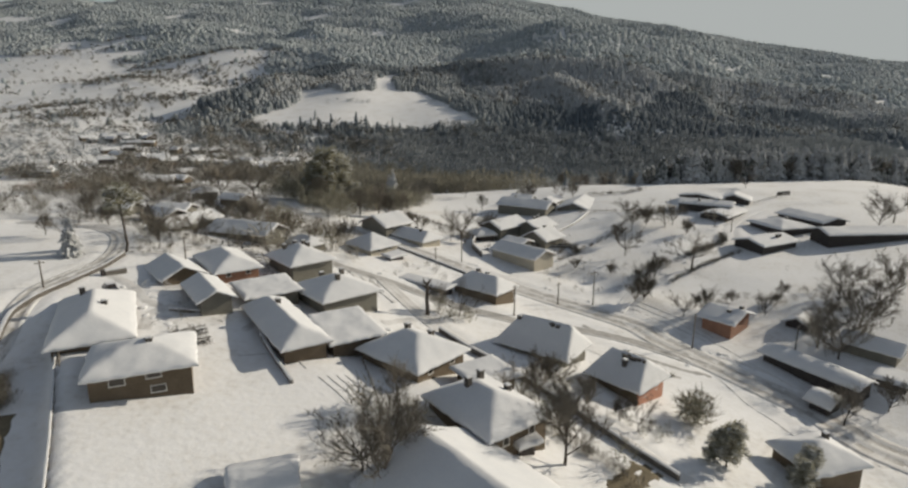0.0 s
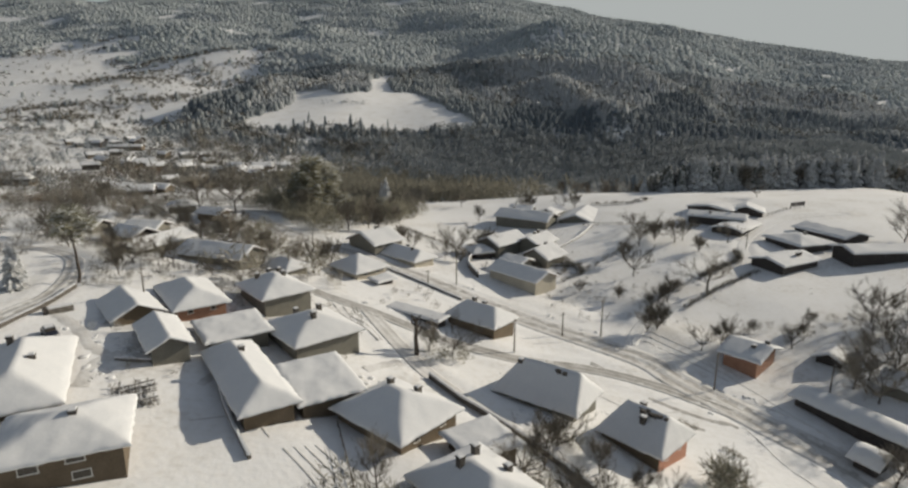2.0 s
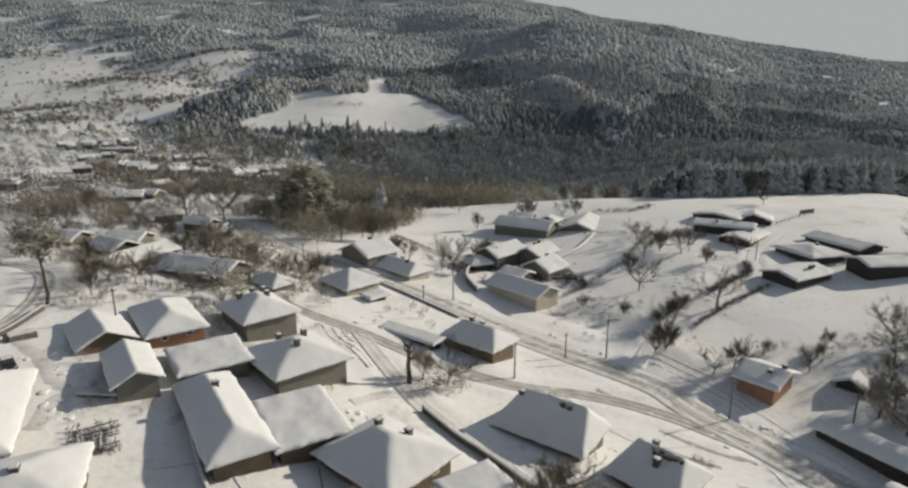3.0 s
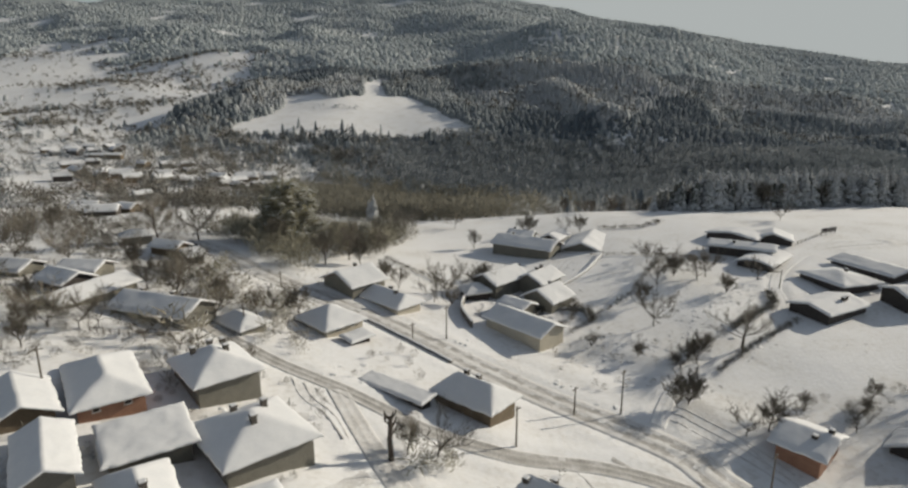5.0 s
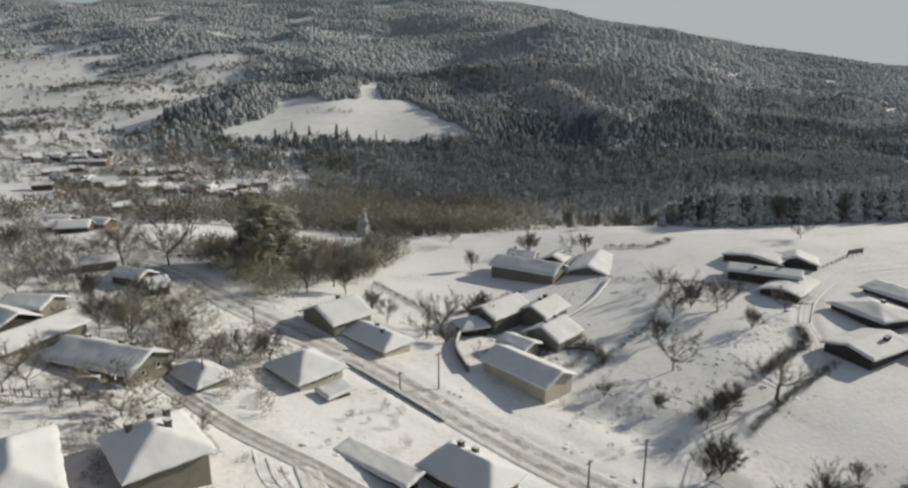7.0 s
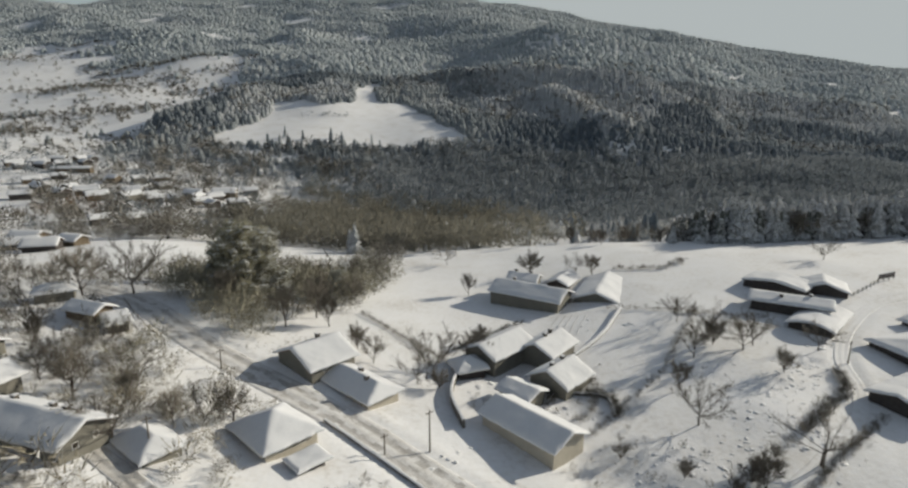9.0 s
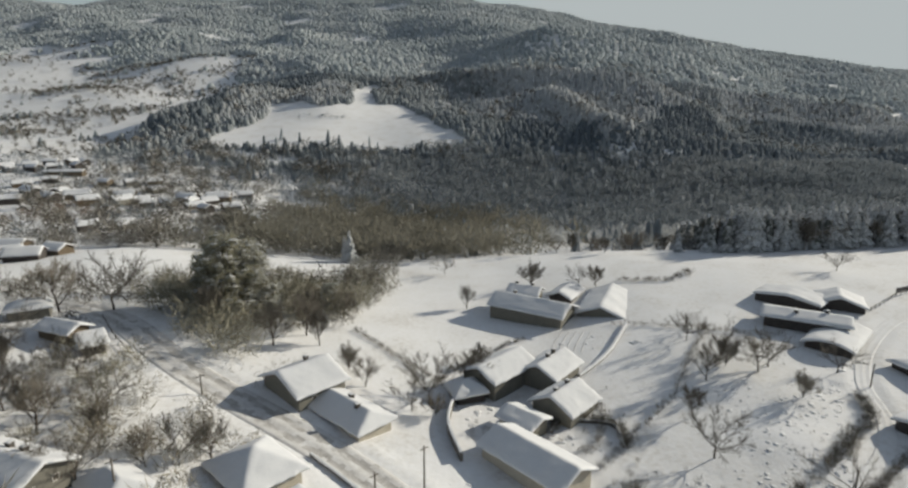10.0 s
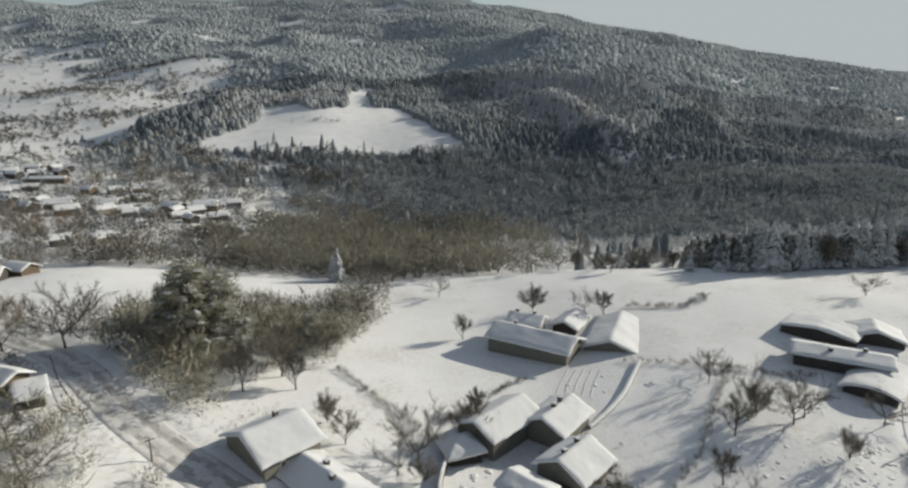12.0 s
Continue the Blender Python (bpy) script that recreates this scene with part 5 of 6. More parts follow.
p = p[u < 0.66 * np.clip(0.7 + 0.9 * waves(p[:, 0], p[:, 1], 50, 33), 0.1, 1.4)]
p = p[open_yards(p)]
dull = waves(p[:, 0], p[:, 1], 70, 51) + rs.normal(0, 0.25, len(p)) > -0.15
crowns("hamlet_scrub", "brown scrub between the far houses", p[~dull], rs.uniform(3, 7.5, (~dull).sum()), 100, BARE_WOOD, 10, 0.45, 0.18, 0.022)
crowns("hamlet_trees", "grey leafless trees between the far houses", p[dull], rs.uniform(4, 9, dull.sum()), 80, HAZE_WOOD, 52, 0.46, 0.20, 0.028)
p, u = scatter(100, 260, 272, 312, 3.6, 48)
p[:, 1] += 0.05 * (p[:, 0] - 60)
forest("frosted_wood_edge", "close row of snow-laden conifers behind the hill", p[u < 0.8], rs.uniform(9, 15, (u < 0.8).sum()), 4, 8, NEEDLE, 49, 0.22)
p, u = scatter(-400, -100, 290, 560, 5.0, 45)
p = p[(u < 0.55 * np.clip(0.6 + 0.9 * waves(p[:, 0], p[:, 1], 36, 46), 0.05, 1.3)) & clear_of_houses(p, 1.0) & ~within(p[:, 0], p[:, 1], OPEN_FIELD) & (np.abs(p[:, 0]) < 0.85 * p[:, 1] + 40)]
crowns("hamlet_hedges", "low brown garden growth in the far hamlet", p, rs.uniform(1.5, 3.8, len(p)), 50, BRUSH, 47, 0.55, 0.24, 0.03, "brush")
p, u = scatter(-210, 40, 598, 626, 3.6, 18)
p[:, 1] += 0.10 * (p[:, 0] + 60)
p = p[u < 0.38 * (1 + 0.7 * waves(p[:, 0], p[:, 1], 28, 20))]
forest("meadow_edge_trees", "row of frosted conifers along the meadow's edge", p, rs.uniform(3, 6, len(p)), 2, 6, FROST_HAZE, 19, 0.30)
p, u = scatter(-300, -60, 505, 640, 5.0, 118)
p = p[(u < 0.5) & within(p[:, 0] + 6 * waves(p[:, 0], p[:, 1], 30, 119), p[:, 1], SLOPE) & ~within(p[:, 0], p[:, 1], STRIPS[-1])]
half = rs.uniform(0, 1, len(p)) < 0.5
crowns("slope_wood", "leafless wood on the slope below the meadow, greyed for haze", p[half], rs.uniform(4, 8, half.sum()), 60, HAZE_WOOD, 120, 0.5, 0.24, 0.03)
forest("slope_conifers", "small conifers on the slope below the meadow, lightened for haze", p[~half], rs.uniform(4, 8, (~half).sum()), 2, 6, HAZE_NEEDLE, 121, 0.34)
p, u = scatter(-152, -98, 700, 742, 3.5, 122)
p = p[(u < 0.5) & (np.abs(p[:, 1] - 716 - 4 * waves(p[:, 0], p[:, 1], 20, 123)) < 7)]
crowns("meadow_scrub", "low grey scrub on the far meadow", p, rs.uniform(1.2, 3, len(p)), 40, HAZE_WOOD, 124, 0.6, 0.3, 0.05, "brush")
p, u = scatter(-80, -8, 166, 300, 2.4, 21)
keep = (road_gap(p[:, 0], p[:, 1]) > 1.5) & ((p[:, 0] + 43) ** 2 / 19 ** 2 + (p[:, 1] - 274) ** 2 / 19 ** 2 > 1) & within(p[:, 0] + 5 * waves(p[:, 0], p[:, 1], 16, 39), p[:, 1] + 6 * waves(p[:, 0], p[:, 1], 18, 40), [(-37, 177), (-31, 187), (-34, 198), (-25, 202), (-16, 216), (-9, 238), (-13, 262), (-34, 285), (-58, 285), (-52, 262), (-50, 240), (-62, 226), (-70, 214), (-66, 203), (-50, 190)])
keep &= ~within(p[:, 0], p[:, 1], [(-54, 250), (-36, 246), (-29, 252), (-26, 264), (-26, 300), (-70, 300)])
p = p[(u < 0.70 * np.clip(0.95 + 1.0 * waves(p[:, 0], p[:, 1], 15, 43), 0.0, 1.3)) & keep]
crowns("roadside_wood", "olive-brown leafless thicket round the pines", p, rs.uniform(3, 9, len(p)) * np.where(p[:, 1] > 225, 0.7, 1.0), 150, THICKET, 22, 0.40, 0.20, 0.010)
p, u = scatter(-150, 10, 205, 305, 4.5, 11)
keep = ((p[:, 0] + 92) ** 2 / 40 ** 2 + (p[:, 1] - 256) ** 2 / 36 ** 2 > 1) & ((p[:, 0] + 43) ** 2 / 22 ** 2 + (p[:, 1] - 274) ** 2 / 22 ** 2 > 1) & (p[:, 0] < -14 + 0.1 * (p[:, 1] - 230))
keep &= ~within(p[:, 0], p[:, 1], [(-54, 248), (-34, 244), (-26, 254), (-24, 290), (-66, 296)])
p = p[(u < 0.85) & keep]
p = p[clear_of_houses(p, 2)]
crowns("hollow_scrub", "leafless brown scrub beyond the road", p, rs.uniform(3, 8, len(p)), 130, BARE_WOOD, 12, 0.44, 0.19, 0.014)
p, u = scatter(-150, -66, 140, 215, 4.5, 23)
p = p[(u < 0.62 * np.clip(0.8 + 0.9 * waves(p[:, 0], p[:, 1], 24, 44), 0, 1.3)) & (road_gap(p[:, 0], p[:, 1]) > 3) & clear_of_houses(p, 2)]
crowns("upper_scrub", "brown scrub and saplings above the road", p, rs.uniform(2.0, 5, len(p)), 150, BRUSH, 24, 0.48, 0.20, 0.013)
p, u = scatter(-1100, -180, 540, 1350, 6.0, 25)
wild = step01(-0.45, 0.6, waves(p[:, 0], p[:, 1], 130, 26) + 0.6 * waves(p[:, 0], p[:, 1], 45, 28))
p = p[(u < np.where(snowfields(p[:, 0], p[:, 1]), 0.025 + 0.12 * wild ** 2, 0.16 + 0.62 * wild)) & (clearings(p[:, 0], p[:, 1]) < 0.5) & ~within(p[:, 0], p[:, 1], MEADOW)]
crowns("field_scrub", "scattered dark bushes on the far snowy fields", p, rs.uniform(2.5, 6.5, len(p)), 30, BRUSH, 27, 0.5, 0.28, 0.085, "brush")


def hedge(pts, label, width, height, step, seed, mat=TWIG):
    rs = np.random.RandomState(seed)
    line = np.array(smooth_line(pts, step))
    q = np.repeat(line, 3, 0) + rs.uniform(-1, 1, (len(line) * 3, 2)) * width / 2
    return brush("hedge", label, q, height * rs.uniform(0.5, 1.1, len(q)), 36, mat, seed, 0.9, 0.02, "hedge")


hedge([(80, 172), (77, 165), (71, 160.5), (63, 153.5)], "dark leafless hedge along the farm track", 2.0, 1.7, 0.4, 31, BRUSH)
hedge([(63, 153.5), (55, 148), (46, 141.5)], "thin straggling hedge along the farm track", 1.6, 0.9, 0.9, 39, BRUSH)
hedge([(78, 156.5), (70, 151), (63, 146), (53, 138)], "dark hedge below the farm track", 1.3, 1.3, 0.55, 32, BRUSH)
hedge([(64, 201), (56, 189), (50, 179), (45, 172), (38, 166), (34, 161), (29, 156)], "thin leafless hedge line across the field", 1.2, 1.6, 1.6, 33)
hedge([(46, 208), (56, 204), (68, 199), (78, 196)], "low hedge along the field's edge", 1.6, 1.6, 1.2, 34)
hedge([(56, 240), (68, 236), (78, 243)], "scrub on the field's far edge", 3.0, 1.8, 1.0, 35)
hedge([(-55.5, 67), (-53.5, 63.5), (-51.5, 60.5)], "dark overgrown hedge beside the drive", 1.8, 2.0, 0.4, 36, BRUSH)
hedge([(-49, 56), (-47, 52), (-45, 48)], "dry brown growth on bare earth beside the drive", 1.6, 0.9, 0.5, 29, BRUSH)
hedge([(23, 166.5), (25.5, 169.6), (29, 169.5), (34.5, 167), (34.6, 161)], "dark bramble hedge round the barn yard", 1.4, 2.0, 0.45, 40, BRUSH)
hedge([(30, 182), (33, 172), (30, 163), (27, 160)], "scrub round the farmyard", 1.6, 1.6, 0.9, 37)
hedge([(-16, 206), (-8, 196), (0, 187), (5, 181)], "straggling dark hedge along a garden's edge", 1.2, 1.5, 0.9, 28, BRUSH)
hedge([(6, 187), (12, 194), (19, 202), (23, 205)], "broken dark hedge behind the farm", 1.3, 1.4, 0.9, 27, BRUSH)
hedge([(10, 72), (15, 66), (21, 60)], "garden scrub along the alley wall", 2.0, 1.6, 0.6, 38)


# ---- walls, fences and poles ----
def wall_line(name, label, pts, height, thick, snow=0.22, mat=STONE):
    line = np.array(smooth_line(pts, 1.0))
    d = np.gradient(line, axis=0)
    nrm = np.stack([-d[:, 1], d[:, 0]], -1) / np.linalg.norm(d, axis=1)[:, None]
    g = land(line[:, 0], line[:, 1])
    root = tagged(new(name), label, "wall")

    def sweep(prof, nm, mat):
        k = len(prof)
        V = np.concatenate([np.concatenate([line + nrm * a, (g + b)[:, None]], 1)[:, None, :] for a, b in prof], 1)
        V = V + (0.05 * waves(V[..., 0], V[..., 1], 1.3, 9))[..., None] * np.array([0.6, 0.6, 1.0])
        ids = np.arange(len(line) * k).reshape(len(line), k)
        nx2 = np.roll(ids, -1, 1)
        q = np.stack([ids[:-1], nx2[:-1], nx2[1:], ids[1:]], -1).reshape(-1, 4)
        ends = [list(ids[0])[::-1], list(ids[-1])]
        me = mesh_of(nm, V.reshape(-1, 3), list(q) + ends, mat)
        piece(nm, me, root)

    t = thick / 2
    sweep([(-t, -0.4), (t, -0.4), (t * 0.9, height), (-t * 0.9, height)], "masonry", mat)
    sweep([(-t * 1.1, height), (t * 1.1, height), (t * 0.7, height + snow), (-t * 0.7, height + snow)], "snow_cap", SNOW)
    return root


wall_line("stone_wall", "old stone garden wall capped with snow along the alley", [(-2.5, 96), (2, 90.3), (6.5, 86), (12.5, 79.5), (17, 74), (22, 67.5), (27, 62)], 0.95, 0.45)
wall_line("retaining_wall", "dark retaining wall below the hillside road", [(-62, 74), (-64.3, 81), (-65, 88), (-64, 95), (-63.3, 103), (-64, 111)], 0.8, 0.6, 0.05, SOOT)
wall_line("retaining_wall", "snow-capped yard edge above the sunken drive", [(-37.0, 46), (-41.0, 53), (-45.1, 60), (-49.2, 67), (-50.9, 70)], 0.16, 0.24, 0.1)
wall_line("stone_wall", "low yard wall under a cap of snow", [(-44.6, 87.4), (-41, 88), (-38.4, 88.6)], 0.6, 0.35)
wall_line("stone_wall", "low snow-capped wall round the brown house's yard", [(-21, 70), (-25, 76), (-29, 83)], 0.6, 0.4)
wall_line("stone_wall", "curved farmyard wall capped with snow", [(7.5, 157), (5.5, 166), (6.6, 175), (8, 181)], 1.6, 0.5)
wall_line("stone_wall", "low roadside wall half buried in snow", [(3, 138), (-6, 146), (-15, 154)], 0.5, 0.5)


def pole(x, y, h, lean=0.0):
    ob = new("utility_pole")
    ob.matrix_basis = pose(x, y, land_at(x, y), lean, 0, 40)
    tagged(ob, "weathered wooden utility pole standing in snow", "pole", "utility poles")
    bm = bmesh.new()
    bmesh.ops.create_cone(bm, cap_ends=True, segments=8, radius1=0.15, radius2=0.10, depth=h + 0.4, matrix=Matrix.Translation((0, 0, h / 2 - 0.2)))
    part("shaft", bm, WOOD, ob, smooth=True)
    part("crossarm", box_bm(-0.7, -0.06, h - 0.5, 0.7, 0.06, h - 0.38, 0.01), WOOD, ob)
    for dx in (-0.6, 0.0, 0.6):
        bm = bmesh.new()
        bmesh.ops.create_cone(bm, cap_ends=True, segments=8, radius1=0.06, radius2=0.04, depth=0.18, matrix=Matrix.Translation((dx, 0, h - 0.28)))
        part("insulator", bm, WINDOW_FRAME, ob, "white ceramic insulator")
    return ob


for x, y, h in [(31, 125, 8.0), (2, 149, 7.2), (12.1, 112, 6.5), (23, 124, 5.0), (-35, 139, 6.0), (61, 145.5, 6.2), (84, 175, 4.8), (-36.5, 168.5, 4.0), (46, 106, 7.0), (65, 104.5, 6.0), (-67, 92, 4.6), (-51, 108.5, 6.0), (-4.7, 147, 3.4)]:
    pole(x, y, h)
def pollard(x, y, h):
    """A lopped tree: a thick dark trunk with stubs."""
    r = random.Random(4)
    ob = tagged(new("pollarded_tree"), "lopped dark tree trunk with short stubs beside the lane", "tree")
    ob.matrix_basis = pose(x, y, land_at(x, y))
    V, F = [], []
    p, rad = Vector((0, 0, -0.3)), 0.42
    for k in range(6):
        q = p + Vector((r.uniform(-0.1, 0.1), r.uniform(-0.1, 0.1), (h + 0.3) / 6))
        tube(V, F, p, q, rad, rad * 0.93, 7)
        p, rad = q, rad * 0.93
    piece("trunk", big_mesh("trunk", [tuple(v) for v in V], F, BARK), ob)
    for k in range(11):
        V, F = [], []
        z, w = h * r.uniform(0.5, 0.98), r.uniform(0, 6.28)
        a = Vector((0, 0, z))
        b = a + Vector((math.cos(w) * 0.7, math.sin(w) * 0.7, r.uniform(0.3, 0.9)))
        tube(V, F, a, b, 0.16, 0.10, 5)
        tube(V, F, b, b + Vector((math.cos(w) * 0.1, math.sin(w) * 0.1, 0.5)), 0.11, 0.06, 5)
        piece("stub", big_mesh("stub", [tuple(v) for v in V], F, BARK), ob)
    return ob


pollard(-4.9, 104.2, 6.4)


def fence(pts, label, gap=2.5, height=1.1):
    line = smooth_line(pts, gap)
    ob = tagged(new("fence"), label, "fence", "field fences")
    for k, q in enumerate(line):
        z = land_at(q.x, q.y)
        part("post", box_bm(q.x - 0.07, q.y - 0.07, z - 0.3, q.x + 0.07, q.y + 0.07, z + height, 0.015), WOOD, ob)
        if k:
            o = line[k - 1]
            for f in (0.5, 0.9):
                a, b = Vector((o.x, o.y, land_at(o.x, o.y) + height * f)), Vector((q.x, q.y, z + height * f))
                V, F = [], []
                tube(V, F, a, b, 0.04, 0.04, 4)
                piece("rail", mesh_of("rail", V, F, WOOD), ob)
    return ob


wall_line("stone_wall", "low field wall buried under snow climbing from the farmyard", [(48, 207), (44, 200), (41, 195), (37, 190), (32, 185)], 0.45, 0.7, 0.45)
wall_line("stone_wall", "ruined dark yard wall behind the long barn", [(23, 166), (25, 169), (29, 169), (34, 167), (34, 161)], 0.6, 0.4)
fence([(-56, 127.6), (-53, 128), (-50.5, 128.6)], "broken garden fence of grey rails in snow", 0.9)
hedge([(-50, 129.6), (-47, 130), (-44.4, 130.4)], "dark heap of stacked brushwood below the long house", 1.0, 1.0, 0.3, 95, BRUSH)
hedge([(35.4, 94.4), (37.8, 93.2)], "flat heap of brown dry stalks beside the road", 1.2, 0.7, 0.25, 97, GOLD)
hedge([(39.6, 88.6), (42, 87)], "flat heap of brown dry stalks beside the road", 1.2, 0.8, 0.25, 98, GOLD)
fence([(-50.6, 70.6), (-49.6, 68.8), (-48.4, 66.8)], "dark snowy posts at the yard's edge above the drive", 0.9)
fence([(-13, 78), (-11, 72), (-9, 66)], "garden fence of grey rails in snow", 2.0)
fence([(-68, 196), (-60, 186), (-50, 176)], "roadside fence of grey posts", 3.0)


# ---- scrub on the banks ----
def bank_scrub(label, x0, x1, y0, y1, share, lo, hi, seed, mat=TWIG, step=1.6):
    """Low growth over a stretch of ground, in drifts."""
    q, w = scatter(x0, x1, y0, y1, step, seed)
    q = q[clear_of_houses(q, 0.3 * hi) & (w < share * (1 + 0.9 * waves(q[:, 0], q[:, 1], 9, seed))) & (road_gap(q[:, 0], q[:, 1]) > 1.0)]
    return crowns("bank_scrub", label, q, np.random.RandomState(seed).uniform(lo, hi, len(q)), 110 if hi > 1.5 else 26, mat, seed + 1, 0.42, 0.26, 0.013 if hi > 1.5 else 0.024, "brush")


bank_scrub("russet oak scrub with withered leaves", -160, -138, 212, 238, 0.22, 2.0, 5.0, 64, RUSSET, 2.4)
bank_scrub("brown oak thicket by the far houses", -205, -160, 352, 398, 0.35, 3.0, 7.0, 65, RUSSET, 5.0)
bank_scrub("dry golden saplings on the bank between the roads", -54, -22, 134, 166, 0.20, 1.2, 4.5, 41, GOLD)
bank_scrub("dry golden stubble on the snowy bank", -62, -22, 138, 188, 0.42, 0.35, 1.3, 53, GOLD, 1.15)
bank_scrub("brown thicket on the bank below the upper road", -74, -48, 128, 172, 0.10, 1.5, 5.0, 51, THICKET)
bank_scrub("wispy brown saplings at the road bend", -66, -46, 172, 192, 0.22, 1.5, 5.5, 52, THICKET)
bank_scrub("thin saplings beside the lane", -14, 0, 122, 140, 0.10, 0.8, 2.4, 42)
bank_scrub("brown garden thicket below the big house", -13, -2, 50, 60, 0.30, 1.2, 4.0, 43)
bank_scrub("thin garden saplings along the alley", 7, 21, 62, 84, 0.24, 1.0, 4.6, 44, THICKET)
bank_scrub("brown thicket beside the low cottage", -3, 4, 103, 112, 0.30, 1.5, 4.2, 45, THICKET)
bank_scrub("scrub on the snowy slope below the farm", 26, 52, 128, 156, 0.05, 0.5, 1.6, 46)
bank_scrub("stubble poking through snow on the hillside", 48, 86, 140, 192, 0.09, 0.25, 0.8, 47)
bank_scrub("dark orchard scrub", 66, 100, 100, 128, 0.07, 0.8, 2.8, 48)
bank_scrub("dark tangled growth behind the long shed", 70, 84, 104, 115, 0.10, 1.2, 3.4, 63, BRUSH)
bank_scrub("low rimed shrubs in the trampled yard", -53, -41, 82, 99, 0.16, 0.6, 1.9, 91, RIME_WOOD)
bank_scrub("dense olive crown of a round garden tree", 34.4, 36.8, 76.6, 79.0, 0.95, 3.4, 5.0, 92, THICKET, 0.8)
bank_scrub("low brown hedge below the orange house", 24, 33, 70, 75, 0.35, 0.8, 1.9, 93, THICKET)
bank_scrub("dark growth in the narrow yard between the houses", -43, -35, 110, 122, 0.26, 0.8, 2.6, 96, BRUSH)
bank_scrub("twigs in the garden snow", 7, 20, 96, 106, 0.10, 0.4, 1.5, 49)
bank_scrub("brown thicket in the gardens behind the houses", -74, -24, 112, 140, 0.13, 0.6, 2.6, 54, BRUSH, 1.15)
bank_scrub("scrub among the upper orchard", -100, -60, 138, 200, 0.14, 1.0, 3.6, 55, BRUSH)
bank_scrub("dry weeds between the houses", -46, -14, 86, 122, 0.20, 0.5, 2.0, 56, BRUSH)
bank_scrub("tangled brown garden thicket under the big tree", -13, -4, 51, 68, 0.18, 1.5, 5.0, 57, THICKET)
bank_scrub("weeds along the farmyard walls", 10, 40, 156, 182, 0.10, 0.5, 1.8, 58, BARE_WOOD)
bank_scrub("tall golden saplings on the lane's bank", -47, -20, 128, 156, 0.17, 2.5, 6.5, 59, GOLD)
bank_scrub("dark thicket behind the red house", -66, -46, 112, 134, 0.12, 0.8, 2.6, 60, TWIG)
bank_scrub("dark tangled scrub in the orchard", 68, 84, 118, 130, 0.14, 0.5, 2.2, 61, TWIG)
bank_scrub("dry tufts in the gully below the farm", 22, 46, 132, 156, 0.14, 0.4, 1.6, 62, BARE_WOOD)
bank_scrub("scrub beside the upper houses", -62, -44, 160, 186, 0.16, 1.0, 4.0, 50, BRUSH)


# ---- shovelled and fallen snow ----
def snow_heaps(label, spots, seed):
    """Lumps of shovelled snow in one mesh: x, y, spread, number, size."""
    r = np.random.RandomState(seed)
    base = bmesh.new()
    bmesh.ops.create_icosphere(base, subdivisions=2, radius=1.0)
    unit = np.array([v.co[:] for v in base.verts])
    tris = np.array([[v.index for v in f.verts] for f in base.faces])
    base.free()
    V, F = [], []
    for x, y, spread, number, size in spots:
        for _ in range(number):
            cx, cy = x + r.normal(0, spread), y + r.normal(0, spread)
            k = size * r.uniform(0.25, 1.0) ** 1.5 * 1.2
            v = unit * (1 + 0.25 * r.uniform(-1, 1, (len(unit), 1))) * np.array([k * r.uniform(0.7, 1.9), k * r.uniform(0.7, 1.5), k * 0.34])
            c = surface(np.array([cx]), np.array([cy]))[0]
            F.append(tris + sum(len(q) for q in V))
            V.append(v + np.array([cx, cy, c - 0.1 * k]))
    return tagged(new("snow_heaps", big_mesh("snow_heaps", np.concatenate(V), np.concatenate(F), SNOW, True)), label, "snow", kind="stuff")


snow_heaps("lumpy shovelled snow round the yards", [(-45, 87, 1.6, 26, 0.55), (-43, 90, 1.5, 20, 0.5), (-39, 96, 1.2, 12, 0.45), (-48, 92, 1.8, 18, 0.5), (-54, 98, 2.0, 16, 0.5), (-36, 108, 2.5, 16, 0.45), (-28, 108, 2.0, 12, 0.45), (-10, 90, 2.0, 12, 0.5), (10, 86, 2.0, 16, 0.5), (20, 92, 2.0, 14, 0.45)], 81)
snow_heaps("clods of ploughed snow along the roads", [(52, 101, 2.2, 26, 0.4), (47, 104, 2.0, 22, 0.4), (42, 113, 2.0, 16, 0.35), (30, 126, 2.0, 16, 0.35), (20, 133, 2.0, 14, 0.35), (44, 99, 2.0, 18, 0.4), (5, 147, 2.0, 12, 0.35), (-14, 128, 2.5, 16, 0.4), (81, 170, 2.0, 22, 0.45), (85, 183, 2.0, 20, 0.45)], 82)
snow_heaps("trodden snow round the farm", [(28, 164, 3.0, 30, 0.5), (33, 172, 2.5, 22, 0.45), (12, 172, 3.0, 22, 0.5), (36, 200, 2.0, 8, 0.5), (48, 197, 1.2, 10, 0.55)], 84)
snow_heaps("rough clods on the snowy slope below the barns", [(68, 168, 4.0, 60, 0.34), (60, 160, 4.5, 60, 0.34), (54, 153, 4.0, 50, 0.34), (62, 152, 3.0, 40, 0.4), (44, 147, 4.0, 50, 0.4), (34, 146, 3.5, 36, 0.4), (75, 173, 2.5, 30, 0.4), (57, 172, 5.0, 40, 0.28)], 85)

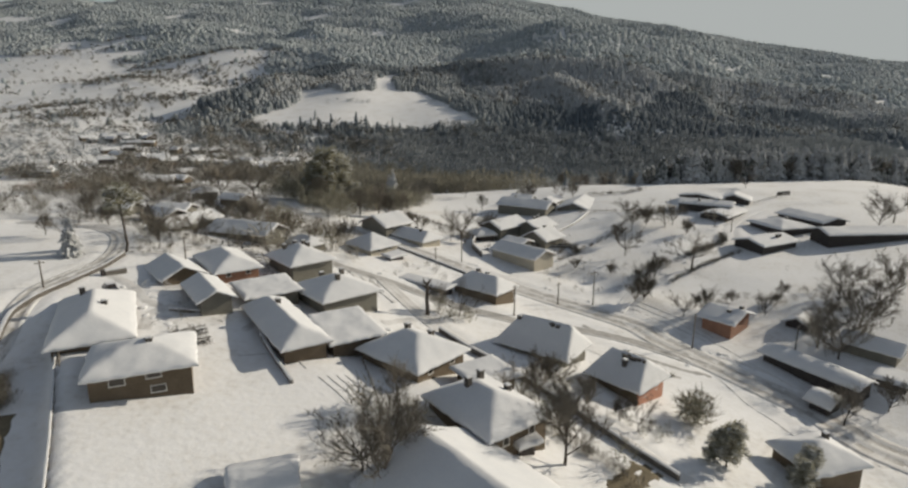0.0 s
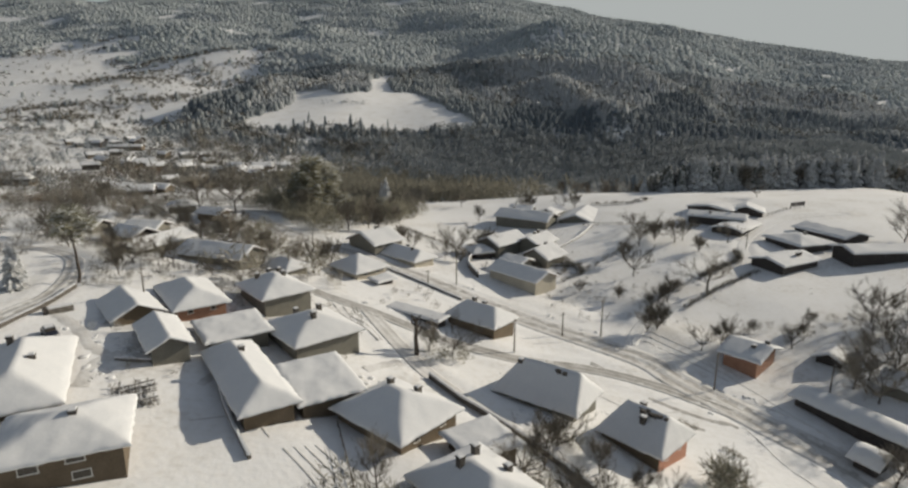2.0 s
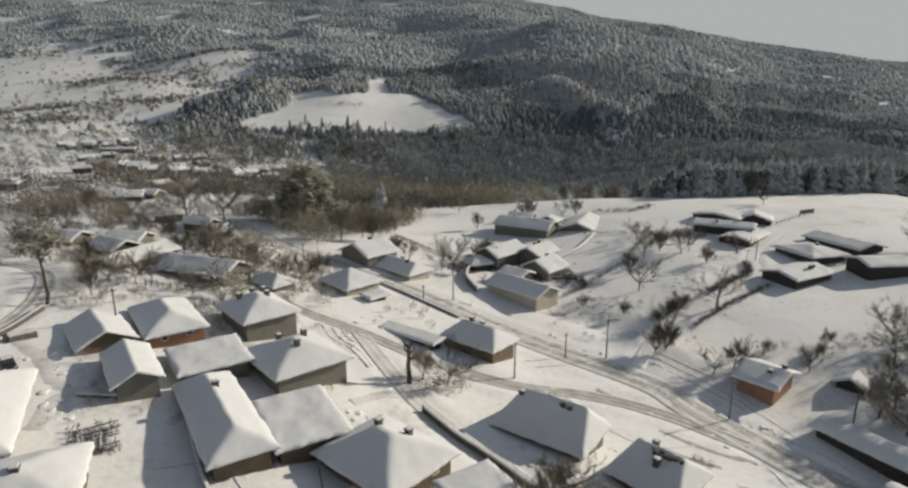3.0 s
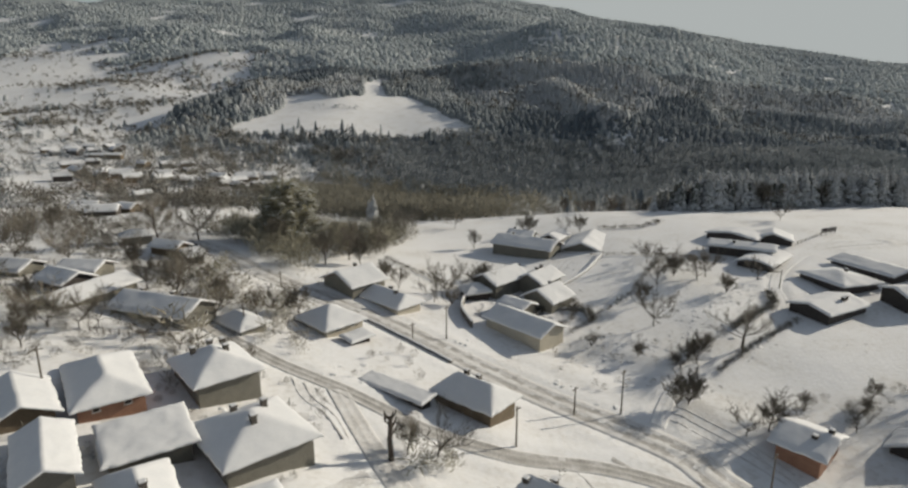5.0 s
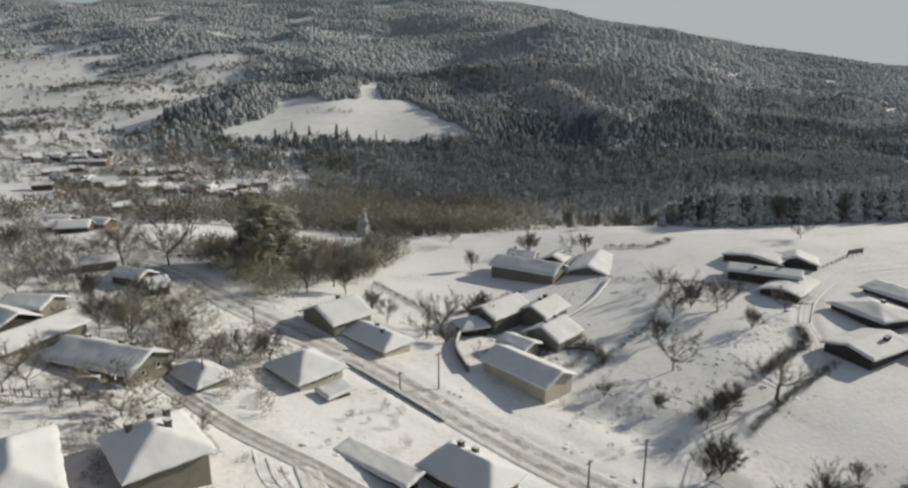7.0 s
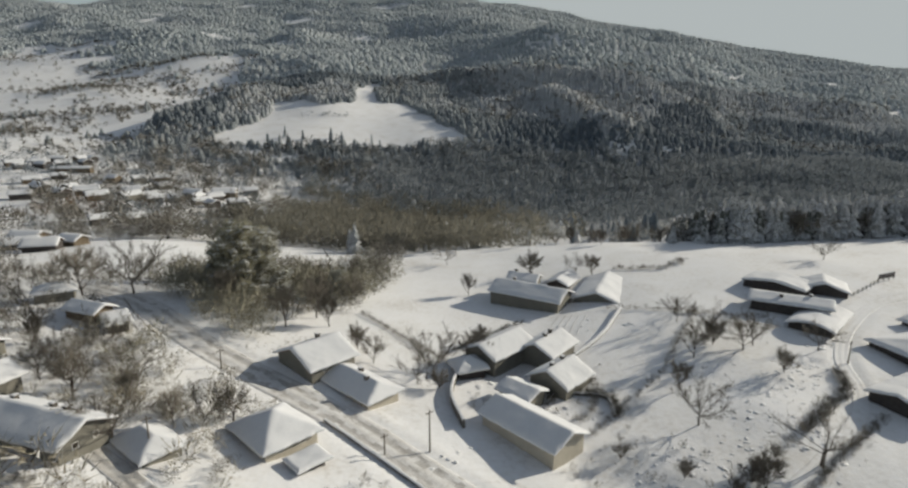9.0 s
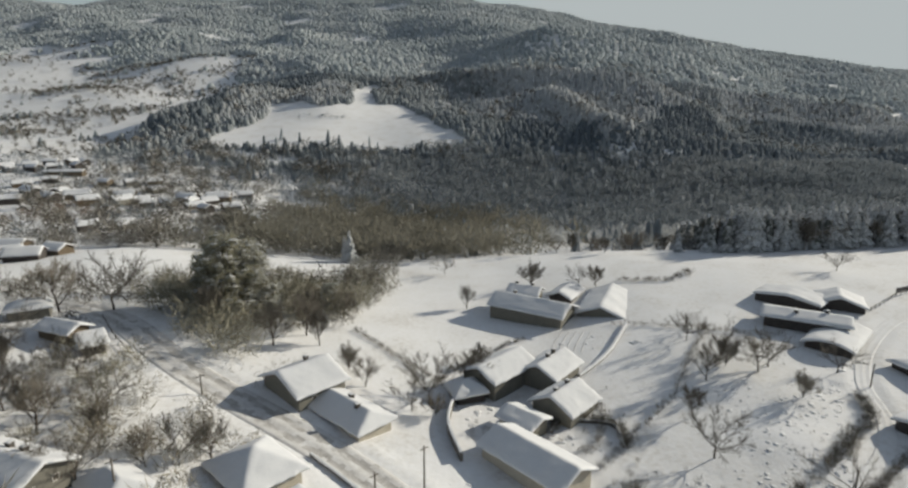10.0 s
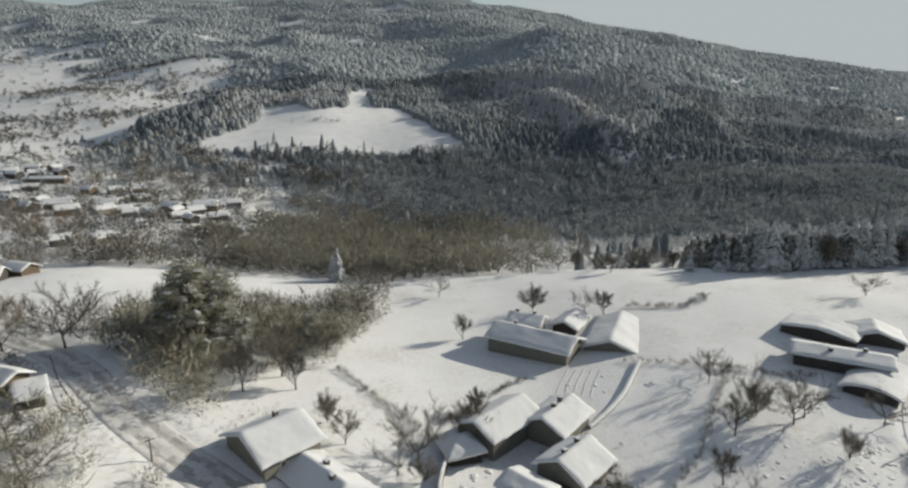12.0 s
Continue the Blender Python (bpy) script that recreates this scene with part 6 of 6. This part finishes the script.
# ---- yard things ----
def parked_car(x, y, turn):
    ob = tagged(new("car"), "dark blue parked car with snow on its roof beside wheel tracks", "car")
    ob.matrix_basis = pose(x, y, land_at(x, y) + 0.12, 0, 0, turn)
    paint = material("dark_blue_car_paint", [(0.02, 0.025, 0.04), (0.03, 0.035, 0.055)], 1.0, 0.3, 0.0)
    rubber = material("tyre_rubber", [(0.015, 0.015, 0.015), (0.03, 0.03, 0.03)], 4.0, 0.9, 0.2)
    bm = box_bm(-2.0, -0.82, 0.35, 2.0, 0.82, 0.95, 0.12)
    cab = bmesh.ops.create_cube(bm, size=1.0, matrix=Matrix.Translation((-0.25, 0, 1.2)) @ Matrix.Diagonal((2.2, 1.45, 0.55, 1)))
    for v in cab["verts"]:
        if v.co.z > 1.2:
            v.co.x = -0.25 + (v.co.x + 0.25) * 0.72
            v.co.y *= 0.88
    part("body", bm, paint, ob)
    for px, w in ((0.72, 1.2), (-1.22, 1.2)):
        g = part("windscreen", box_bm(-0.02, -w / 2, -0.2, 0.02, w / 2, 0.2), GLASS, ob)
        g.matrix_basis = pose(px, 0, 1.2, 0, -32 if px > 0 else 32, 0)
    for sy in (-1, 1):
        part("side_window", box_bm(-1.0, sy * 0.69 - 0.03, 1.05, 0.45, sy * 0.69 + 0.03, 1.38), GLASS, ob)
        for px in (-1.25, 1.25):
            bm = bmesh.new()
            bmesh.ops.create_cone(bm, cap_ends=True, segments=16, radius1=0.33, radius2=0.33, depth=0.22, matrix=Matrix.Translation((px, sy * 0.78, 0.33)) @ Matrix.Rotation(radians(90), 4, 'X'))
            w = part("wheel", bm, rubber, ob)
            bm = bmesh.new()
            bmesh.ops.create_cone(bm, cap_ends=True, segments=12, radius1=0.19, radius2=0.19, depth=0.24, matrix=Matrix.Translation((px, sy * 0.79, 0.33)) @ Matrix.Rotation(radians(90), 4, 'X'))
            part("rim", bm, METAL, w)
        part("headlight", box_bm(1.96, sy * 0.6 - 0.16, 0.66, 2.03, sy * 0.6 + 0.16, 0.82, 0.02), WINDOW_FRAME, ob)
    part("roof_snow", box_bm(-0.95, -0.6, 1.46, 0.5, 0.6, 1.56, 0.05), SNOW, ob)
    return ob


parked_car(-56.2, 92.2, -46)


def log_pile(x, y, turn, nx, ny):
    """Crossed poles and boards of a dismantled pen, with snow between."""
    r = random.Random(int(x * 10))
    ob = tagged(new("timber_pile"), "loose pile of snowy grey beams and boards with snow between", "timber pile")
    ob.matrix_basis = pose(x, y, land_at(x, y), 0, 0, turn)
    for k in range(nx + ny):
        V, F = [], []
        if k < nx:
            u = (k / (nx - 1) - 0.5) * 4.6
            a, b = Vector((u + r.uniform(-0.2, 0.2), -2.6, 0.3 + r.uniform(0, 0.3))), Vector((u + r.uniform(-0.5, 0.5), 2.6, 0.3 + r.uniform(0, 0.4)))
        else:
            u = ((k - nx) / (ny - 1) - 0.5) * 5
            a, b = Vector((-2.5, u, 0.45 + r.uniform(0, 0.3))), Vector((2.5, u + r.uniform(-0.4, 0.4), 0.45 + r.uniform(0, 0.3)))
        tube(V, F, a, b, 0.11, 0.09, 5)
        piece("beam", mesh_of("beam", V, F, STONE), ob)
    return ob


log_pile(-37.9, 79.2, 30, 9, 6)
q, w = scatter(-41.5, -34.5, 75.5, 83, 0.55, 71)
q = q[(np.abs((q[:, 0] + 37.9) * 0.87 + (q[:, 1] - 79.2) * 0.5) < 2.5) & (np.abs((q[:, 1] - 79.2) * 0.87 - (q[:, 0] + 37.9) * 0.5) < 2.9) & (w < 0.55)]
crowns("brushwood", "heap of dark brushwood with snow between", q, 0.5 + 0.6 * np.random.RandomState(72).uniform(0, 1, len(q)), 26, STONE, 73, 0.5, 0.4, 0.05, "brush")


def trough(x, y, turn, L):
    ob = tagged(new("stone_trough"), "long low stone trough with a snow rim", "trough")
    ob.matrix_basis = pose(x, y, land_at(x, y), 0, 0, turn)
    part("basin", box_bm(-L / 2, -0.5, -0.2, L / 2, 0.5, 0.9, 0.05), STONE, ob)
    part("snow_rim", box_bm(-L / 2, -0.45, 0.9, L / 2, 0.45, 1.1, 0.08), SNOW, ob)
    part("end_post", box_bm(-L / 2 - 0.6, -0.4, -0.2, -L / 2 - 0.05, 0.4, 1.2, 0.05), DARK, ob)
    return ob


trough(-60.0, 100.6, 44, 3.4)


def hay_rack(x, y, turn, L):
    """A boarded hay rack on posts."""
    ob = tagged(new("hay_rack"), "dark boarded hay rack on posts in the snowy field", "rack")
    ob.matrix_basis = pose(x, y, land_at(x, y), 0, 0, turn)
    for k in range(4):
        u = (k / 3 - 0.5) * (L - 0.3)
        part("post", box_bm(u - 0.08, -0.08, -0.3, u + 0.08, 0.08, 2.1, 0.015), DARK, ob)
    for k in range(5):
        part("board", box_bm(-L / 2, -0.13, 0.7 + 0.28 * k, L / 2, -0.085, 0.95 + 0.28 * k, 0.01), DARK, ob)
    part("snow_cap", box_bm(-L / 2, -0.25, 2.1, L / 2, 0.15, 2.28, 0.06), SNOW, ob)
    return ob


hay_rack(122.6, 218.2, 24, 7.0)
fence([(119, 216.4), (113, 212), (107, 208)], "field fence of grey rails running to the barns", 2.4)
